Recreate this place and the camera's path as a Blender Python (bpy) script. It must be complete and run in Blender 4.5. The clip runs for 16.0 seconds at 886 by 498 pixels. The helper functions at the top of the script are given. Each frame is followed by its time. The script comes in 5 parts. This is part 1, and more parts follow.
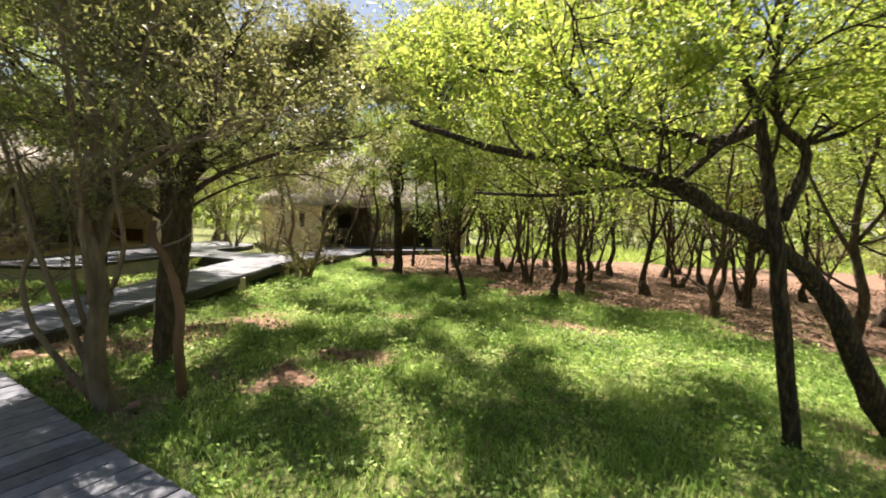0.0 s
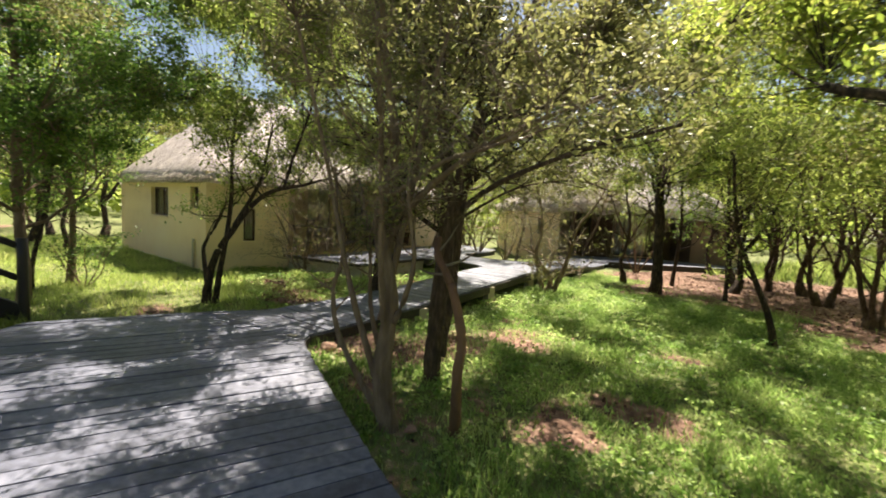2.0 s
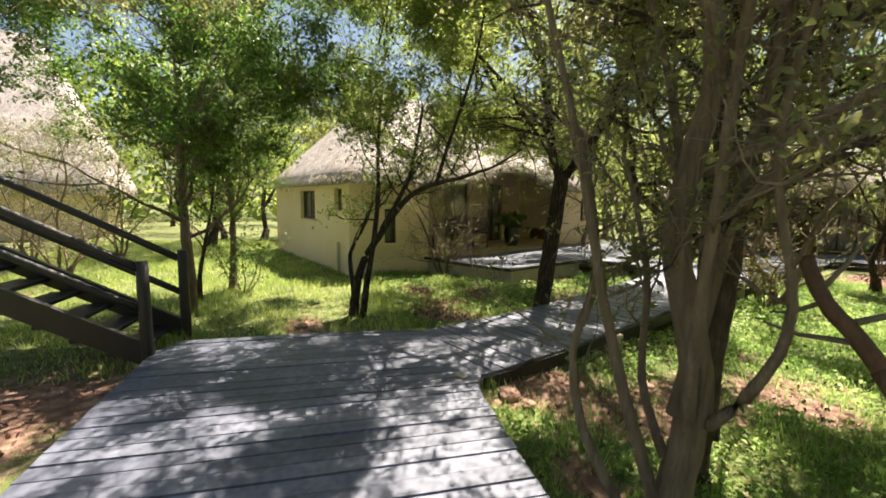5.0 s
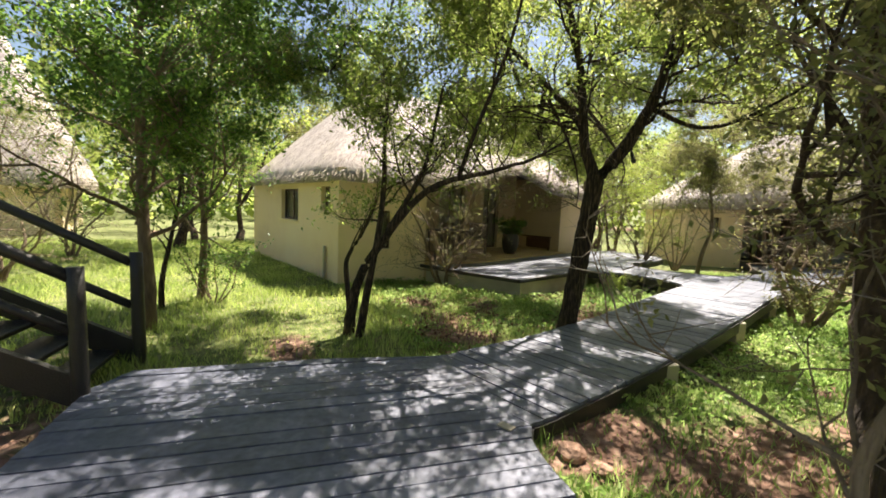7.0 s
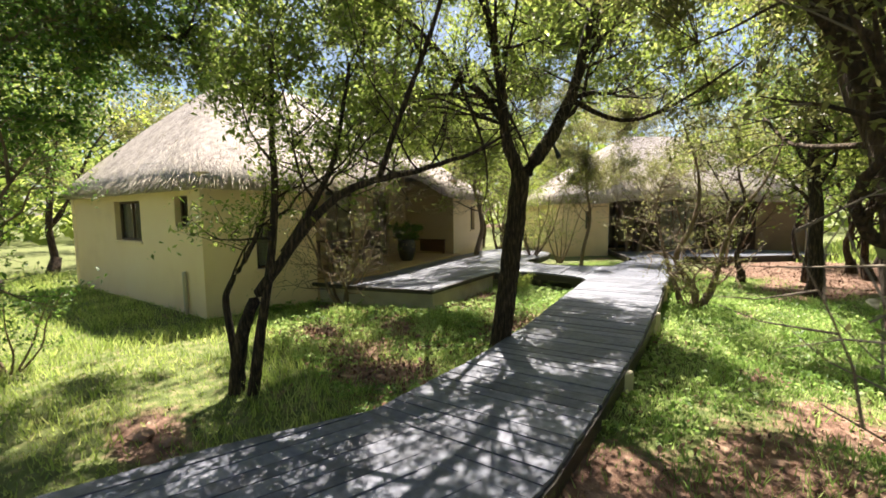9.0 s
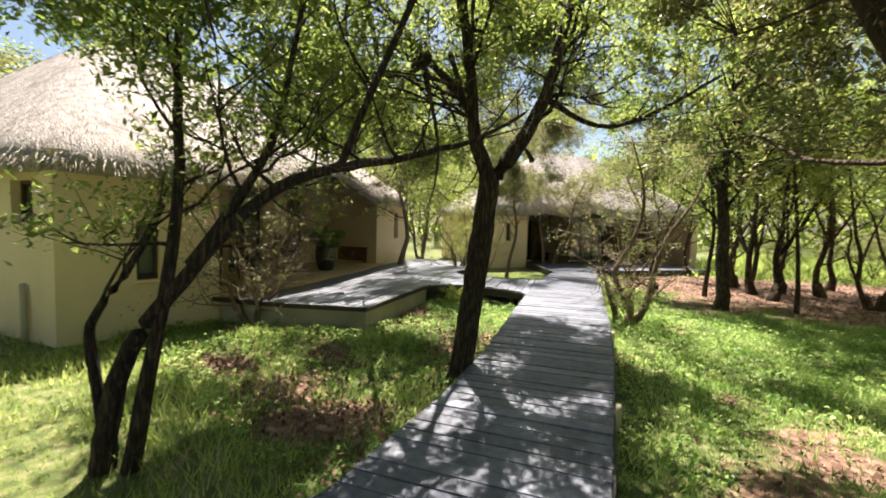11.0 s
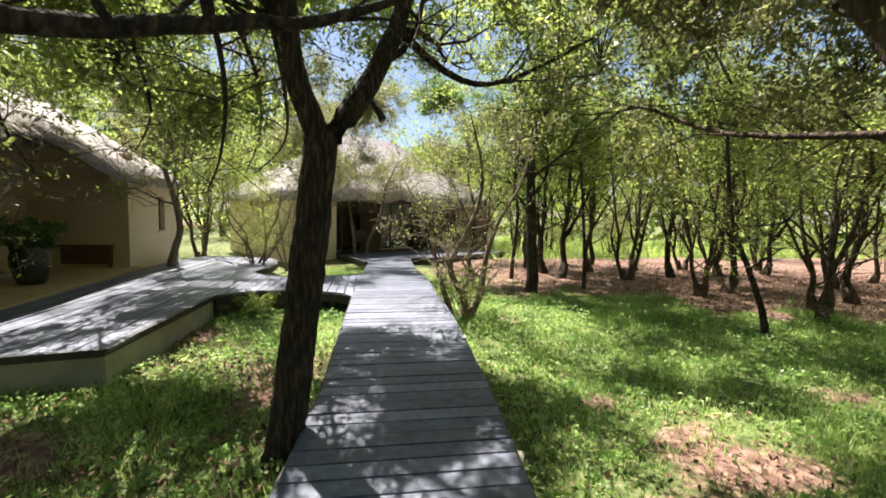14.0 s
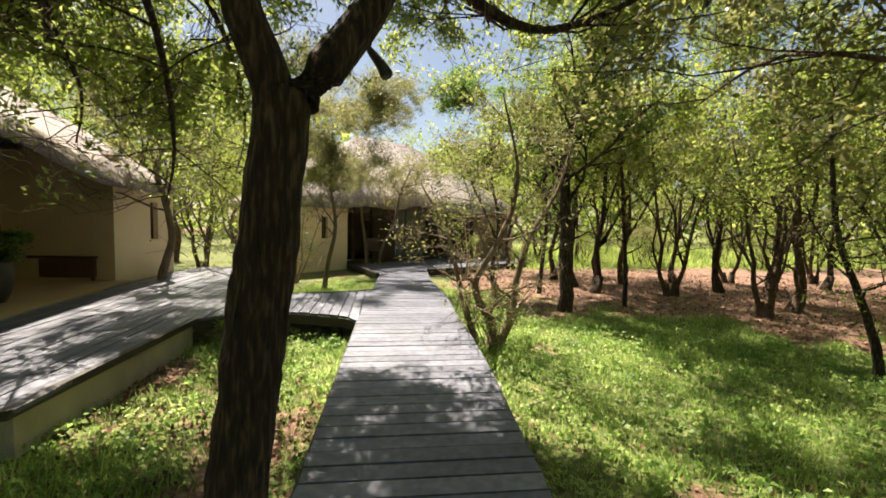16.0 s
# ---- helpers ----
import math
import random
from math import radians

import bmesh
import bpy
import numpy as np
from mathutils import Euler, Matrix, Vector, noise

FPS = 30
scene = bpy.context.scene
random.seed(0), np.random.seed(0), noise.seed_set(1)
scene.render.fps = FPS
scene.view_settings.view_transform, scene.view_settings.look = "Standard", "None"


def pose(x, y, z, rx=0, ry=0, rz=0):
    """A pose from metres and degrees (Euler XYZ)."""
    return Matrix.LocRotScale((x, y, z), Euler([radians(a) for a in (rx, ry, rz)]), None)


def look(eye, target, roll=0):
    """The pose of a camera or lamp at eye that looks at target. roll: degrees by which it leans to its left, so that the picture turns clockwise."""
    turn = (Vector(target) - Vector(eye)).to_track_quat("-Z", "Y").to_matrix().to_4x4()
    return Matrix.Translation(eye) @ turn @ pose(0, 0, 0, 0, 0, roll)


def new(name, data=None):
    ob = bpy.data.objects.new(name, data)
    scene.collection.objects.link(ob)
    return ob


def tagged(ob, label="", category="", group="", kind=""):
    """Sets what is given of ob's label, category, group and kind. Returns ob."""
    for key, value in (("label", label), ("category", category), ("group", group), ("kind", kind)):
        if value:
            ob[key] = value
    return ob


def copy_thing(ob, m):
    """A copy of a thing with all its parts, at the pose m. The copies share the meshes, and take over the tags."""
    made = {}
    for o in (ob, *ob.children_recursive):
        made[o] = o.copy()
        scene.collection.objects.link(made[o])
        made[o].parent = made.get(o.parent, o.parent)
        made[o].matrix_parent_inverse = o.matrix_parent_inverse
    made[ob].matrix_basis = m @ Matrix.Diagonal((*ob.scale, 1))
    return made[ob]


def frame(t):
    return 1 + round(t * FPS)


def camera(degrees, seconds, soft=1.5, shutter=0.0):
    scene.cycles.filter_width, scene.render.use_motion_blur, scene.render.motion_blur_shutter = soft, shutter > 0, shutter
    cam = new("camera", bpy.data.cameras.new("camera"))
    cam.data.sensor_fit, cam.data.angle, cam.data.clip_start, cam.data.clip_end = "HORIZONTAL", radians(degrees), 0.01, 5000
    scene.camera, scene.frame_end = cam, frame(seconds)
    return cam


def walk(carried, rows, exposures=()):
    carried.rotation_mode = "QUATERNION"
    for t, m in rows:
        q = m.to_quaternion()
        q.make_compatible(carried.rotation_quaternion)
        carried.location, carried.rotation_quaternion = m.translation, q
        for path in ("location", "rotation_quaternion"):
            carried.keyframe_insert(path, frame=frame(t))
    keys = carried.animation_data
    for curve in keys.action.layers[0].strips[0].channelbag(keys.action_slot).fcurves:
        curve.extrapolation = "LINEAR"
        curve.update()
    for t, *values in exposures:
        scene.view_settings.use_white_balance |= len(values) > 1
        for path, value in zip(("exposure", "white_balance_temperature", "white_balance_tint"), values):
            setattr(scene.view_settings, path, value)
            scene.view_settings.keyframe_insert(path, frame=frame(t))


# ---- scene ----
cam = camera(94.0, 16.0, 1.7, 0.25)
PATH = [
    (0, (0.361, 0.336, 1.73), (-0.569, 2.101, 1.583), 2.7),
    (0.5, (0.097, 0.402, 1.754), (-0.996, 2.07, 1.598), 2.9),
    (1, (-0.15, 0.442, 1.771), (-1.419, 1.978, 1.599), 2.8),
    (1.5, (-0.445, 0.539, 1.767), (-1.951, 1.843, 1.592), 3.1),
    (2, (-0.685, 0.612, 1.794), (-2.379, 1.661, 1.614), 3.3),
    (2.5, (-0.955, 0.602, 1.796), (-2.727, 1.509, 1.607), 3.3),
    (3, (-1.226, 0.557, 1.791), (-3.071, 1.303, 1.599), 2.8),
    (3.5, (-1.53, 0.548, 1.774), (-3.454, 1.06, 1.583), 2.1),
    (4, (-1.817, 0.537, 1.796), (-3.768, 0.918, 1.58), 2.3),
    (4.5, (-2.096, 0.523, 1.766), (-4.029, 0.958, 1.488), 2.0),
    (5, (-2.366, 0.552, 1.779), (-4.284, 1.074, 1.551), 0.8),
    (5.2, (-2.48, 0.556, 1.77), (-4.411, 1.019, 1.536), 0.1),
    (7.3, (-3.569, 0.303, 1.687), (-5.437, 0.995, 1.511), 2.8),
    (7.5, (-3.681, 0.284, 1.707), (-5.524, 1.045, 1.547), 2.5),
    (8, (-3.947, 0.254, 1.722), (-5.71, 1.185, 1.568), 2.0),
    (8.5, (-4.188, 0.229, 1.721), (-5.863, 1.311, 1.567), 0.6),
    (8.7, (-4.293, 0.253, 1.72), (-5.947, 1.367, 1.56), 0.0),
    (10.8, (-5.349, 0.333, 1.692), (-6.741, 1.761, 1.539), 1.3),
    (11, (-5.442, 0.383, 1.691), (-6.772, 1.871, 1.563), 1.8),
    (11.5, (-5.653, 0.527, 1.675), (-6.764, 2.185, 1.541), 2.1),
    (12, (-5.873, 0.656, 1.678), (-6.741, 2.454, 1.554), 0.7),
    (12.5, (-6.056, 0.796, 1.689), (-6.758, 2.664, 1.554), 0.5),
    (13, (-6.206, 0.979, 1.677), (-6.902, 2.851, 1.568), 1.7),
    (13.5, (-6.35, 1.175, 1.671), (-6.974, 3.068, 1.51), 1.8),
    (14, (-6.475, 1.408, 1.685), (-6.972, 3.339, 1.522), 1.5),
    (14.5, (-6.562, 1.657, 1.679), (-7.036, 3.592, 1.508), 1.8),
    (15, (-6.624, 1.953, 1.706), (-7.215, 3.861, 1.604), 1.3),
    (15.5, (-6.724, 2.225, 1.69), (-7.317, 4.132, 1.582), 1.3),
    (16, (-6.87, 2.483, 1.715), (-7.439, 4.396, 1.579), 1.5),
]
EXPOSURES = [(0, 1.72, 7300, 11), (3, 1.70, 7300, 11), (6, 1.87, 7200, 11), (9, 1.84, 7000, 11), (12, 1.80, 6950, 11), (13, 1.78, 6850, 11), (14, 1.75, 6500, 11), (15, 1.70, 7000, 11), (16, 1.63, 7550, 11)]
walk(cam, [(t, look(eye, target, roll)) for t, eye, target, roll in PATH], EXPOSURES)

# ---- light ----
SUN_AZ, SUN_EL = radians(-47), radians(60)
world = bpy.data.worlds.new("sky")
scene.world = world
world.use_nodes = True
sky = world.node_tree.nodes.new("ShaderNodeTexSky")
sky.sky_type, sky.sun_disc = "NISHITA", False
sky.sun_elevation, sky.sun_rotation = SUN_EL, SUN_AZ % (2 * math.pi)
back = world.node_tree.nodes["Background"]
back.inputs["Strength"].default_value = 0.047
world.node_tree.links.new(sky.outputs[0], back.inputs["Color"])
sun = new("sun", bpy.data.lights.new("sun", "SUN"))
sun.data.energy, sun.data.angle, sun.data.color = 5.0, radians(0.53), (1.0, 0.95, 0.86)
to_sun = Vector((math.sin(SUN_AZ) * math.cos(SUN_EL), math.cos(SUN_AZ) * math.cos(SUN_EL), math.sin(SUN_EL)))
sun.matrix_world = look(to_sun * 60, (0, 0, 0))


# ---- materials ----
def ramp_node(nt, stops):
    r = nt.nodes.new("ShaderNodeValToRGB")
    while len(r.color_ramp.elements) < len(stops):
        r.color_ramp.elements.new(0.5)
    for e, (p, c) in zip(r.color_ramp.elements, stops):
        e.position, e.color = p, (*c, 1)
    return r


def surface(name, stops, scale=6.0, stretch=(1, 1, 1), rough=0.7, bump=0.3, bump_scale=40.0, spread=0.0, island=0.0, coarse=0.7, metal=0.0, space="Object", depth=0.02):
    """A rough surface: colour from two noises through a ramp, fine relief, and colour spread from piece to piece."""
    mat = bpy.data.materials.new(name)
    mat.use_nodes = True
    nt = mat.node_tree
    bsdf = nt.nodes["Principled BSDF"]
    bsdf.inputs["Roughness"].default_value, bsdf.inputs["Metallic"].default_value = rough, metal
    co = nt.nodes.new("ShaderNodeTexCoord")
    mp = nt.nodes.new("ShaderNodeMapping")
    mp.inputs["Scale"].default_value = stretch
    nt.links.new(co.outputs[space], mp.inputs["Vector"])
    last = mp.outputs[0]
    n1, n2, n3 = (nt.nodes.new("ShaderNodeTexNoise") for _ in range(3))
    for n, sc, de in ((n1, scale, 5), (n2, scale * 0.17, 3), (n3, bump_scale, 4)):
        n.inputs["Scale"].default_value, n.inputs["Detail"].default_value = sc, de
        nt.links.new(last, n.inputs["Vector"])
    mix = nt.nodes.new("ShaderNodeMix")
    mix.inputs[0].default_value = 1 - coarse
    nt.links.new(n2.outputs[0], mix.inputs[2])
    nt.links.new(n1.outputs[0], mix.inputs[3])
    fac = mix.outputs[0]
    for amount, node, out in ((spread, "ShaderNodeObjectInfo", "Random"), (island, "ShaderNodeNewGeometry", "Random Per Island")):
        if amount:
            info, ma, ad = nt.nodes.new(node), nt.nodes.new("ShaderNodeMath"), nt.nodes.new("ShaderNodeMath")
            ma.operation, ad.operation = "MULTIPLY_ADD", "ADD"
            nt.links.new(info.outputs[out], ma.inputs[0])
            ma.inputs[1].default_value, ma.inputs[2].default_value = amount, -amount / 2
            nt.links.new(fac, ad.inputs[0])
            nt.links.new(ma.outputs[0], ad.inputs[1])
            fac = ad.outputs[0]
    rp = ramp_node(nt, stops)
    nt.links.new(fac, rp.inputs[0])
    nt.links.new(rp.outputs[0], bsdf.inputs["Base Color"])
    if bump:
        bp = nt.nodes.new("ShaderNodeBump")
        bp.inputs["Strength"].default_value, bp.inputs["Distance"].default_value = bump, depth
        nt.links.new(n3.outputs[0], bp.inputs["Height"])
        nt.links.new(bp.outputs[0], bsdf.inputs["Normal"])
    return mat


def leafy(name, dark, mid, light, translucent=0.45, spread=0.25, patch=0.0):
    """Leaves: colour differs from leaf to leaf, gloss on top and light through the blade."""
    mat = bpy.data.materials.new(name)
    mat.use_nodes = True
    nt = mat.node_tree
    bsdf, out = nt.nodes["Principled BSDF"], nt.nodes["Material Output"]
    geo, obj = nt.nodes.new("ShaderNodeNewGeometry"), nt.nodes.new("ShaderNodeObjectInfo")
    ma = nt.nodes.new("ShaderNodeMath")
    ma.operation = "MULTIPLY_ADD"
    nt.links.new(obj.outputs["Random"], ma.inputs[0])
    ma.inputs[1].default_value = spread
    nt.links.new(geo.outputs["Random Per Island"], ma.inputs[2])
    rp = ramp_node(nt, ((0.0, dark), (0.5, mid), (1.0, light)))
    nt.links.new(ma.outputs[0], rp.inputs[0])
    if patch:  # tufts and patches differ as well
        co, nz, pm = nt.nodes.new("ShaderNodeTexCoord"), nt.nodes.new("ShaderNodeTexNoise"), nt.nodes.new("ShaderNodeMath")
        nz.inputs["Scale"].default_value, nz.inputs["Detail"].default_value = 1.3, 4
        nt.links.new(co.outputs["Object"], nz.inputs["Vector"])
        pm.operation = "MULTIPLY_ADD"
        pm.inputs[1].default_value = patch
        nt.links.new(nz.outputs[0], pm.inputs[0])
        ma.inputs[1].default_value = 0.0
        ma2 = nt.nodes.new("ShaderNodeMath")
        ma2.operation = "MULTIPLY_ADD"
        ma2.inputs[1].default_value, ma2.inputs[2].default_value = 0.6, 0.2 - patch * 0.5
        nt.links.new(geo.outputs["Random Per Island"], ma2.inputs[0])
        nt.links.new(ma2.outputs[0], pm.inputs[2])
        nt.links.new(pm.outputs[0], rp.inputs[0])
    nt.links.new(rp.outputs[0], bsdf.inputs["Base Color"])
    bsdf.inputs["Roughness"].default_value = 0.5
    tr = nt.nodes.new("ShaderNodeBsdfTranslucent")
    hue = nt.nodes.new("ShaderNodeHueSaturation")
    hue.inputs["Value"].default_value, hue.inputs["Saturation"].default_value, hue.inputs["Hue"].default_value = 2.3, 0.97, 0.493
    nt.links.new(rp.outputs[0], hue.inputs["Color"])
    nt.links.new(hue.outputs[0], tr.inputs[0])
    mx = nt.nodes.new("ShaderNodeMixShader")
    mx.inputs[0].default_value = translucent
    nt.links.new(bsdf.outputs[0], mx.inputs[1])
    nt.links.new(tr.outputs[0], mx.inputs[2])
    nt.links.new(mx.outputs[0], out.inputs["Surface"])
    return mat


def ground_material():
    """Short grass soil, with bare earth where patches of noise run, and reddish leaf litter under the far wood."""
    mat = bpy.data.materials.new("ground_earth")
    mat.use_nodes = True
    nt = mat.node_tree
    bsdf = nt.nodes["Principled BSDF"]
    bsdf.inputs["Roughness"].default_value = 0.95
    co = nt.nodes.new("ShaderNodeTexCoord")
    big, fine, grain = (nt.nodes.new("ShaderNodeTexNoise") for _ in range(3))
    for n, sc, de in ((big, 0.5, 4), (fine, 9.0, 6), (grain, 60.0, 5)):
        n.inputs["Scale"].default_value, n.inputs["Detail"].default_value = sc, de
        nt.links.new(co.outputs["Object"], n.inputs["Vector"])
    grass = ramp_node(nt, ((0.3, (0.055, 0.075, 0.02)), (0.5, (0.12, 0.15, 0.04)), (0.72, (0.24, 0.21, 0.11))))
    earth = ramp_node(nt, ((0.3, (0.095, 0.048, 0.034)), (0.5, (0.20, 0.11, 0.078)), (0.7, (0.36, 0.24, 0.175))))
    nt.links.new(fine.outputs[0], grass.inputs[0])
    nt.links.new(fine.outputs[0], earth.inputs[0])
    plan = nt.nodes.new("ShaderNodeAttribute")
    plan.attribute_name = "bare"
    fray = nt.nodes.new("ShaderNodeMath")
    fray.operation = "MULTIPLY_ADD"
    fray.inputs[1].default_value = 0.9
    nt.links.new(fine.outputs[0], fray.inputs[0])
    nt.links.new(plan.outputs["Fac"], fray.inputs[2])
    most = nt.nodes.new("ShaderNodeMapRange")
    most.inputs[1].default_value, most.inputs[2].default_value = 0.75, 1.05
    nt.links.new(fray.outputs[0], most.inputs[0])
    mix = nt.nodes.new("ShaderNodeMix")
    mix.data_type = "RGBA"
    nt.links.new(most.outputs[0], mix.inputs[0])
    nt.links.new(grass.outputs[0], mix.inputs[6])
    nt.links.new(earth.outputs[0], mix.inputs[7])
    nt.links.new(mix.outputs[2], bsdf.inputs["Base Color"])
    bp = nt.nodes.new("ShaderNodeBump")
    bp.inputs["Strength"].default_value, bp.inputs["Distance"].default_value = 0.7, 0.03
    nt.links.new(grain.outputs[0], bp.inputs["Height"])
    nt.links.new(bp.outputs[0], bsdf.inputs["Normal"])
    return mat


EARTH = ground_material()
PLANK = surface("weathered_plank", ((0.25, (0.055, 0.061, 0.088)), (0.5, (0.132, 0.142, 0.194)), (0.75, (0.25, 0.262, 0.33))), 5, (3, 3, 3), 0.42, 0.35, 70, spread=0.22, coarse=0.4)
FASCIA = surface("dark_stained_board", ((0.3, (0.018, 0.014, 0.012)), (0.7, (0.05, 0.04, 0.034))), 8, (1, 1, 6), 0.55, 0.3, 50, spread=0.2)
CONCRETE = surface("pale_concrete", ((0.25, (0.28, 0.24, 0.18)), (0.5, (0.46, 0.41, 0.32)), (0.8, (0.58, 0.53, 0.43))), 4, (1, 1, 1), 0.9, 0.4, 60)
PLASTER = surface("cream_plaster", ((0.25, (0.69, 0.52, 0.35)), (0.5, (0.84, 0.67, 0.47)), (0.8, (0.88, 0.74, 0.55))), 2.5, (1, 1, 1), 0.9, 0.35, 45)
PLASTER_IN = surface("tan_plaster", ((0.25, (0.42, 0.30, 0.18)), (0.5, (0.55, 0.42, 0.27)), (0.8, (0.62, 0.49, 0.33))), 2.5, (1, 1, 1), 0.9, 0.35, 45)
# brown plaster with the shade of porch and trees darkened into the colour
PLASTER_PORCH_SHADE = surface("porch_shade_plaster", ((0.25, (0.06, 0.038, 0.026)), (0.5, (0.10, 0.066, 0.045)), (0.8, (0.15, 0.105, 0.075))), 2.5, (1, 1, 1), 0.9, 0.35, 45)
PLASTER_TREE_SHADE = surface("tree_shade_plaster", ((0.25, (0.15, 0.095, 0.06)), (0.5, (0.24, 0.16, 0.105)), (0.8, (0.31, 0.22, 0.15))), 2.5, (1, 1, 1), 0.9, 0.35, 45)
SCREED = surface("ochre_screed", ((0.25, (0.42, 0.28, 0.14)), (0.6, (0.56, 0.40, 0.23))), 3, (1, 1, 1), 0.55, 0.15, 40)
WHITE = surface("whitewash", ((0.25, (0.62, 0.58, 0.52)), (0.5, (0.78, 0.75, 0.70)), (0.8, (0.82, 0.80, 0.77))), 4, (1, 1, 1), 0.85, 0.3, 50)
THATCH = surface("grey_thatch", ((0.25, (0.22, 0.18, 0.17)), (0.5, (0.47, 0.41, 0.395)), (0.78, (0.70, 0.64, 0.62))), 9, (1, 1, 0.25), 0.95, 1.0, 40, coarse=0.35, depth=0.06)
STRAW = surface("thatch_straw", ((0.2, (0.12, 0.09, 0.07)), (0.5, (0.36, 0.30, 0.25)), (0.9, (0.58, 0.51, 0.44))), 3, (1, 1, 1), 0.9, 0.0, 10, island=0.9)
DARKWOOD = surface("black_stained_pole", ((0.25, (0.010, 0.009, 0.009)), (0.7, (0.032, 0.028, 0.026))), 6, (1, 1, 1), 0.42, 0.35, 60, spread=0.2)
FRAME = surface("brown_frame", ((0.25, (0.035, 0.02, 0.012)), (0.7, (0.09, 0.05, 0.03))), 6, (1, 1, 1), 0.5, 0.2, 60)
BARK_GREY = surface("grey_brown_bark", ((0.25, (0.085, 0.055, 0.034)), (0.5, (0.20, 0.142, 0.096)), (0.78, (0.35, 0.27, 0.195))), 12, (1.6, 1.6, 0.35), 0.95, 1.0, 26, coarse=0.4, depth=0.045)
BARK_DARK = surface("dark_bark", ((0.3, (0.010, 0.007, 0.005)), (0.5, (0.044, 0.028, 0.019)), (0.7, (0.17, 0.115, 0.075))), 22, (2.2, 2.2, 0.32), 0.95, 1.0, 24, coarse=0.15, depth=0.1)
BARK_BROWN = surface("brown_furrowed_bark", ((0.28, (0.028, 0.018, 0.012)), (0.5, (0.088, 0.056, 0.037)), (0.76, (0.21, 0.145, 0.10))), 16, (1.6, 1.6, 0.45), 0.95, 1.0, 24, spread=0.15, coarse=0.3, depth=0.07)
BARK_RED = surface("reddish_dead_bark", ((0.25, (0.07, 0.035, 0.02)), (0.6, (0.20, 0.11, 0.065))), 10, (1.6, 1.6, 0.35), 0.95, 0.9, 34)
TWIG = surface("pale_twig", ((0.3, (0.12, 0.09, 0.07)), (0.7, (0.27, 0.22, 0.17))), 14, (1, 1, 0.5), 0.9, 0.4, 50)
LEAF = leafy("green_leaf", (0.052, 0.088, 0.014), (0.122, 0.172, 0.032), (0.21, 0.25, 0.064), 0.58)
LEAF_DEEP = leafy("deep_green_leaf", (0.026, 0.062, 0.012), (0.058, 0.125, 0.02), (0.13, 0.21, 0.036), 0.46)
LEAF_OLIVE = leafy("olive_leaf", (0.07, 0.082, 0.03), (0.13, 0.14, 0.046), (0.21, 0.21, 0.075), 0.42)
LEAF_LIME = leafy("lime_leaf", (0.08, 0.14, 0.02), (0.16, 0.22, 0.032), (0.26, 0.295, 0.06), 0.55)
GRASS = leafy("grass_blade", (0.055, 0.12, 0.024), (0.165, 0.27, 0.062), (0.37, 0.435, 0.175), 0.47, 0.0, 1.9)
GRASS_PALE = leafy("pale_grass_blade", (0.09, 0.155, 0.028), (0.235, 0.315, 0.075), (0.46, 0.48, 0.18), 0.42, 0.0, 1.4)
LITTER = surface("dry_leaf", ((0.1, (0.07, 0.03, 0.019)), (0.5, (0.17, 0.08, 0.05)), (0.9, (0.32, 0.19, 0.125))), 3, (1, 1, 1), 0.85, 0.0, 10, island=0.9)
IRON = surface("black_iron", ((0.3, (0.012, 0.012, 0.012)), (0.7, (0.03, 0.03, 0.03))), 8, (1, 1, 1), 0.5, 0.2, 50)
CLAY = surface("dark_glazed_clay", ((0.3, (0.018, 0.016, 0.015)), (0.7, (0.05, 0.043, 0.04))), 5, (1, 1, 1), 0.4, 0.2, 30)
CHESTWOOD = surface("red_brown_wood", ((0.25, (0.06, 0.028, 0.015)), (0.7, (0.16, 0.08, 0.045))), 5, (1, 6, 6), 0.5, 0.25, 40, spread=0.2)
CURTAIN = surface("pale_curtain", ((0.3, (0.42, 0.41, 0.38)), (0.7, (0.60, 0.58, 0.54))), 4, (1, 1, 1), 0.9, 0.3, 40)
GLASS = bpy.data.materials.new("window_glass")
GLASS.use_nodes = True
GLASS.node_tree.nodes["Principled BSDF"].inputs["Base Color"].default_value = (0.7, 0.78, 0.76, 1)
GLASS.node_tree.nodes["Principled BSDF"].inputs["Roughness"].default_value = 0.03
GLASS.node_tree.nodes["Principled BSDF"].inputs["Transmission Weight"].default_value = 0.92


# ---- mesh helpers ----
def mesh_of(name, verts, faces, material, smooth=False):
    me = bpy.data.meshes.new(name)
    me.from_pydata([tuple(v) for v in verts], [], [tuple(f) for f in faces])
    me.update()
    me.materials.append(material)
    if smooth:
        me.polygons.foreach_set("use_smooth", [True] * len(me.polygons))
    return me


def bulk(name, verts, sides, material, smooth=False):
    """A mesh of many faces with the same number of corners, no corner shared, from an array of corners."""
    me = bpy.data.meshes.new(name)
    n = len(verts)
    me.vertices.add(n)
    me.vertices.foreach_set("co", np.ascontiguousarray(verts, dtype=np.float32).ravel())
    me.loops.add(n)
    me.loops.foreach_set("vertex_index", np.arange(n, dtype=np.int32))
    me.polygons.add(n // sides)
    me.polygons.foreach_set("loop_start", np.arange(0, n, sides, dtype=np.int32))
    me.update(calc_edges=True)
    me.materials.append(material)
    return me


def part(name, data, parent, label="", material=None):
    if isinstance(data, bmesh.types.BMesh):
        me = bpy.data.meshes.new(name)
        data.to_mesh(me)
        data.free()
        me.materials.append(material)
        data = me
    ob = new(name, data)
    ob.parent = parent
    if label:
        tagged(ob, label)
    return ob


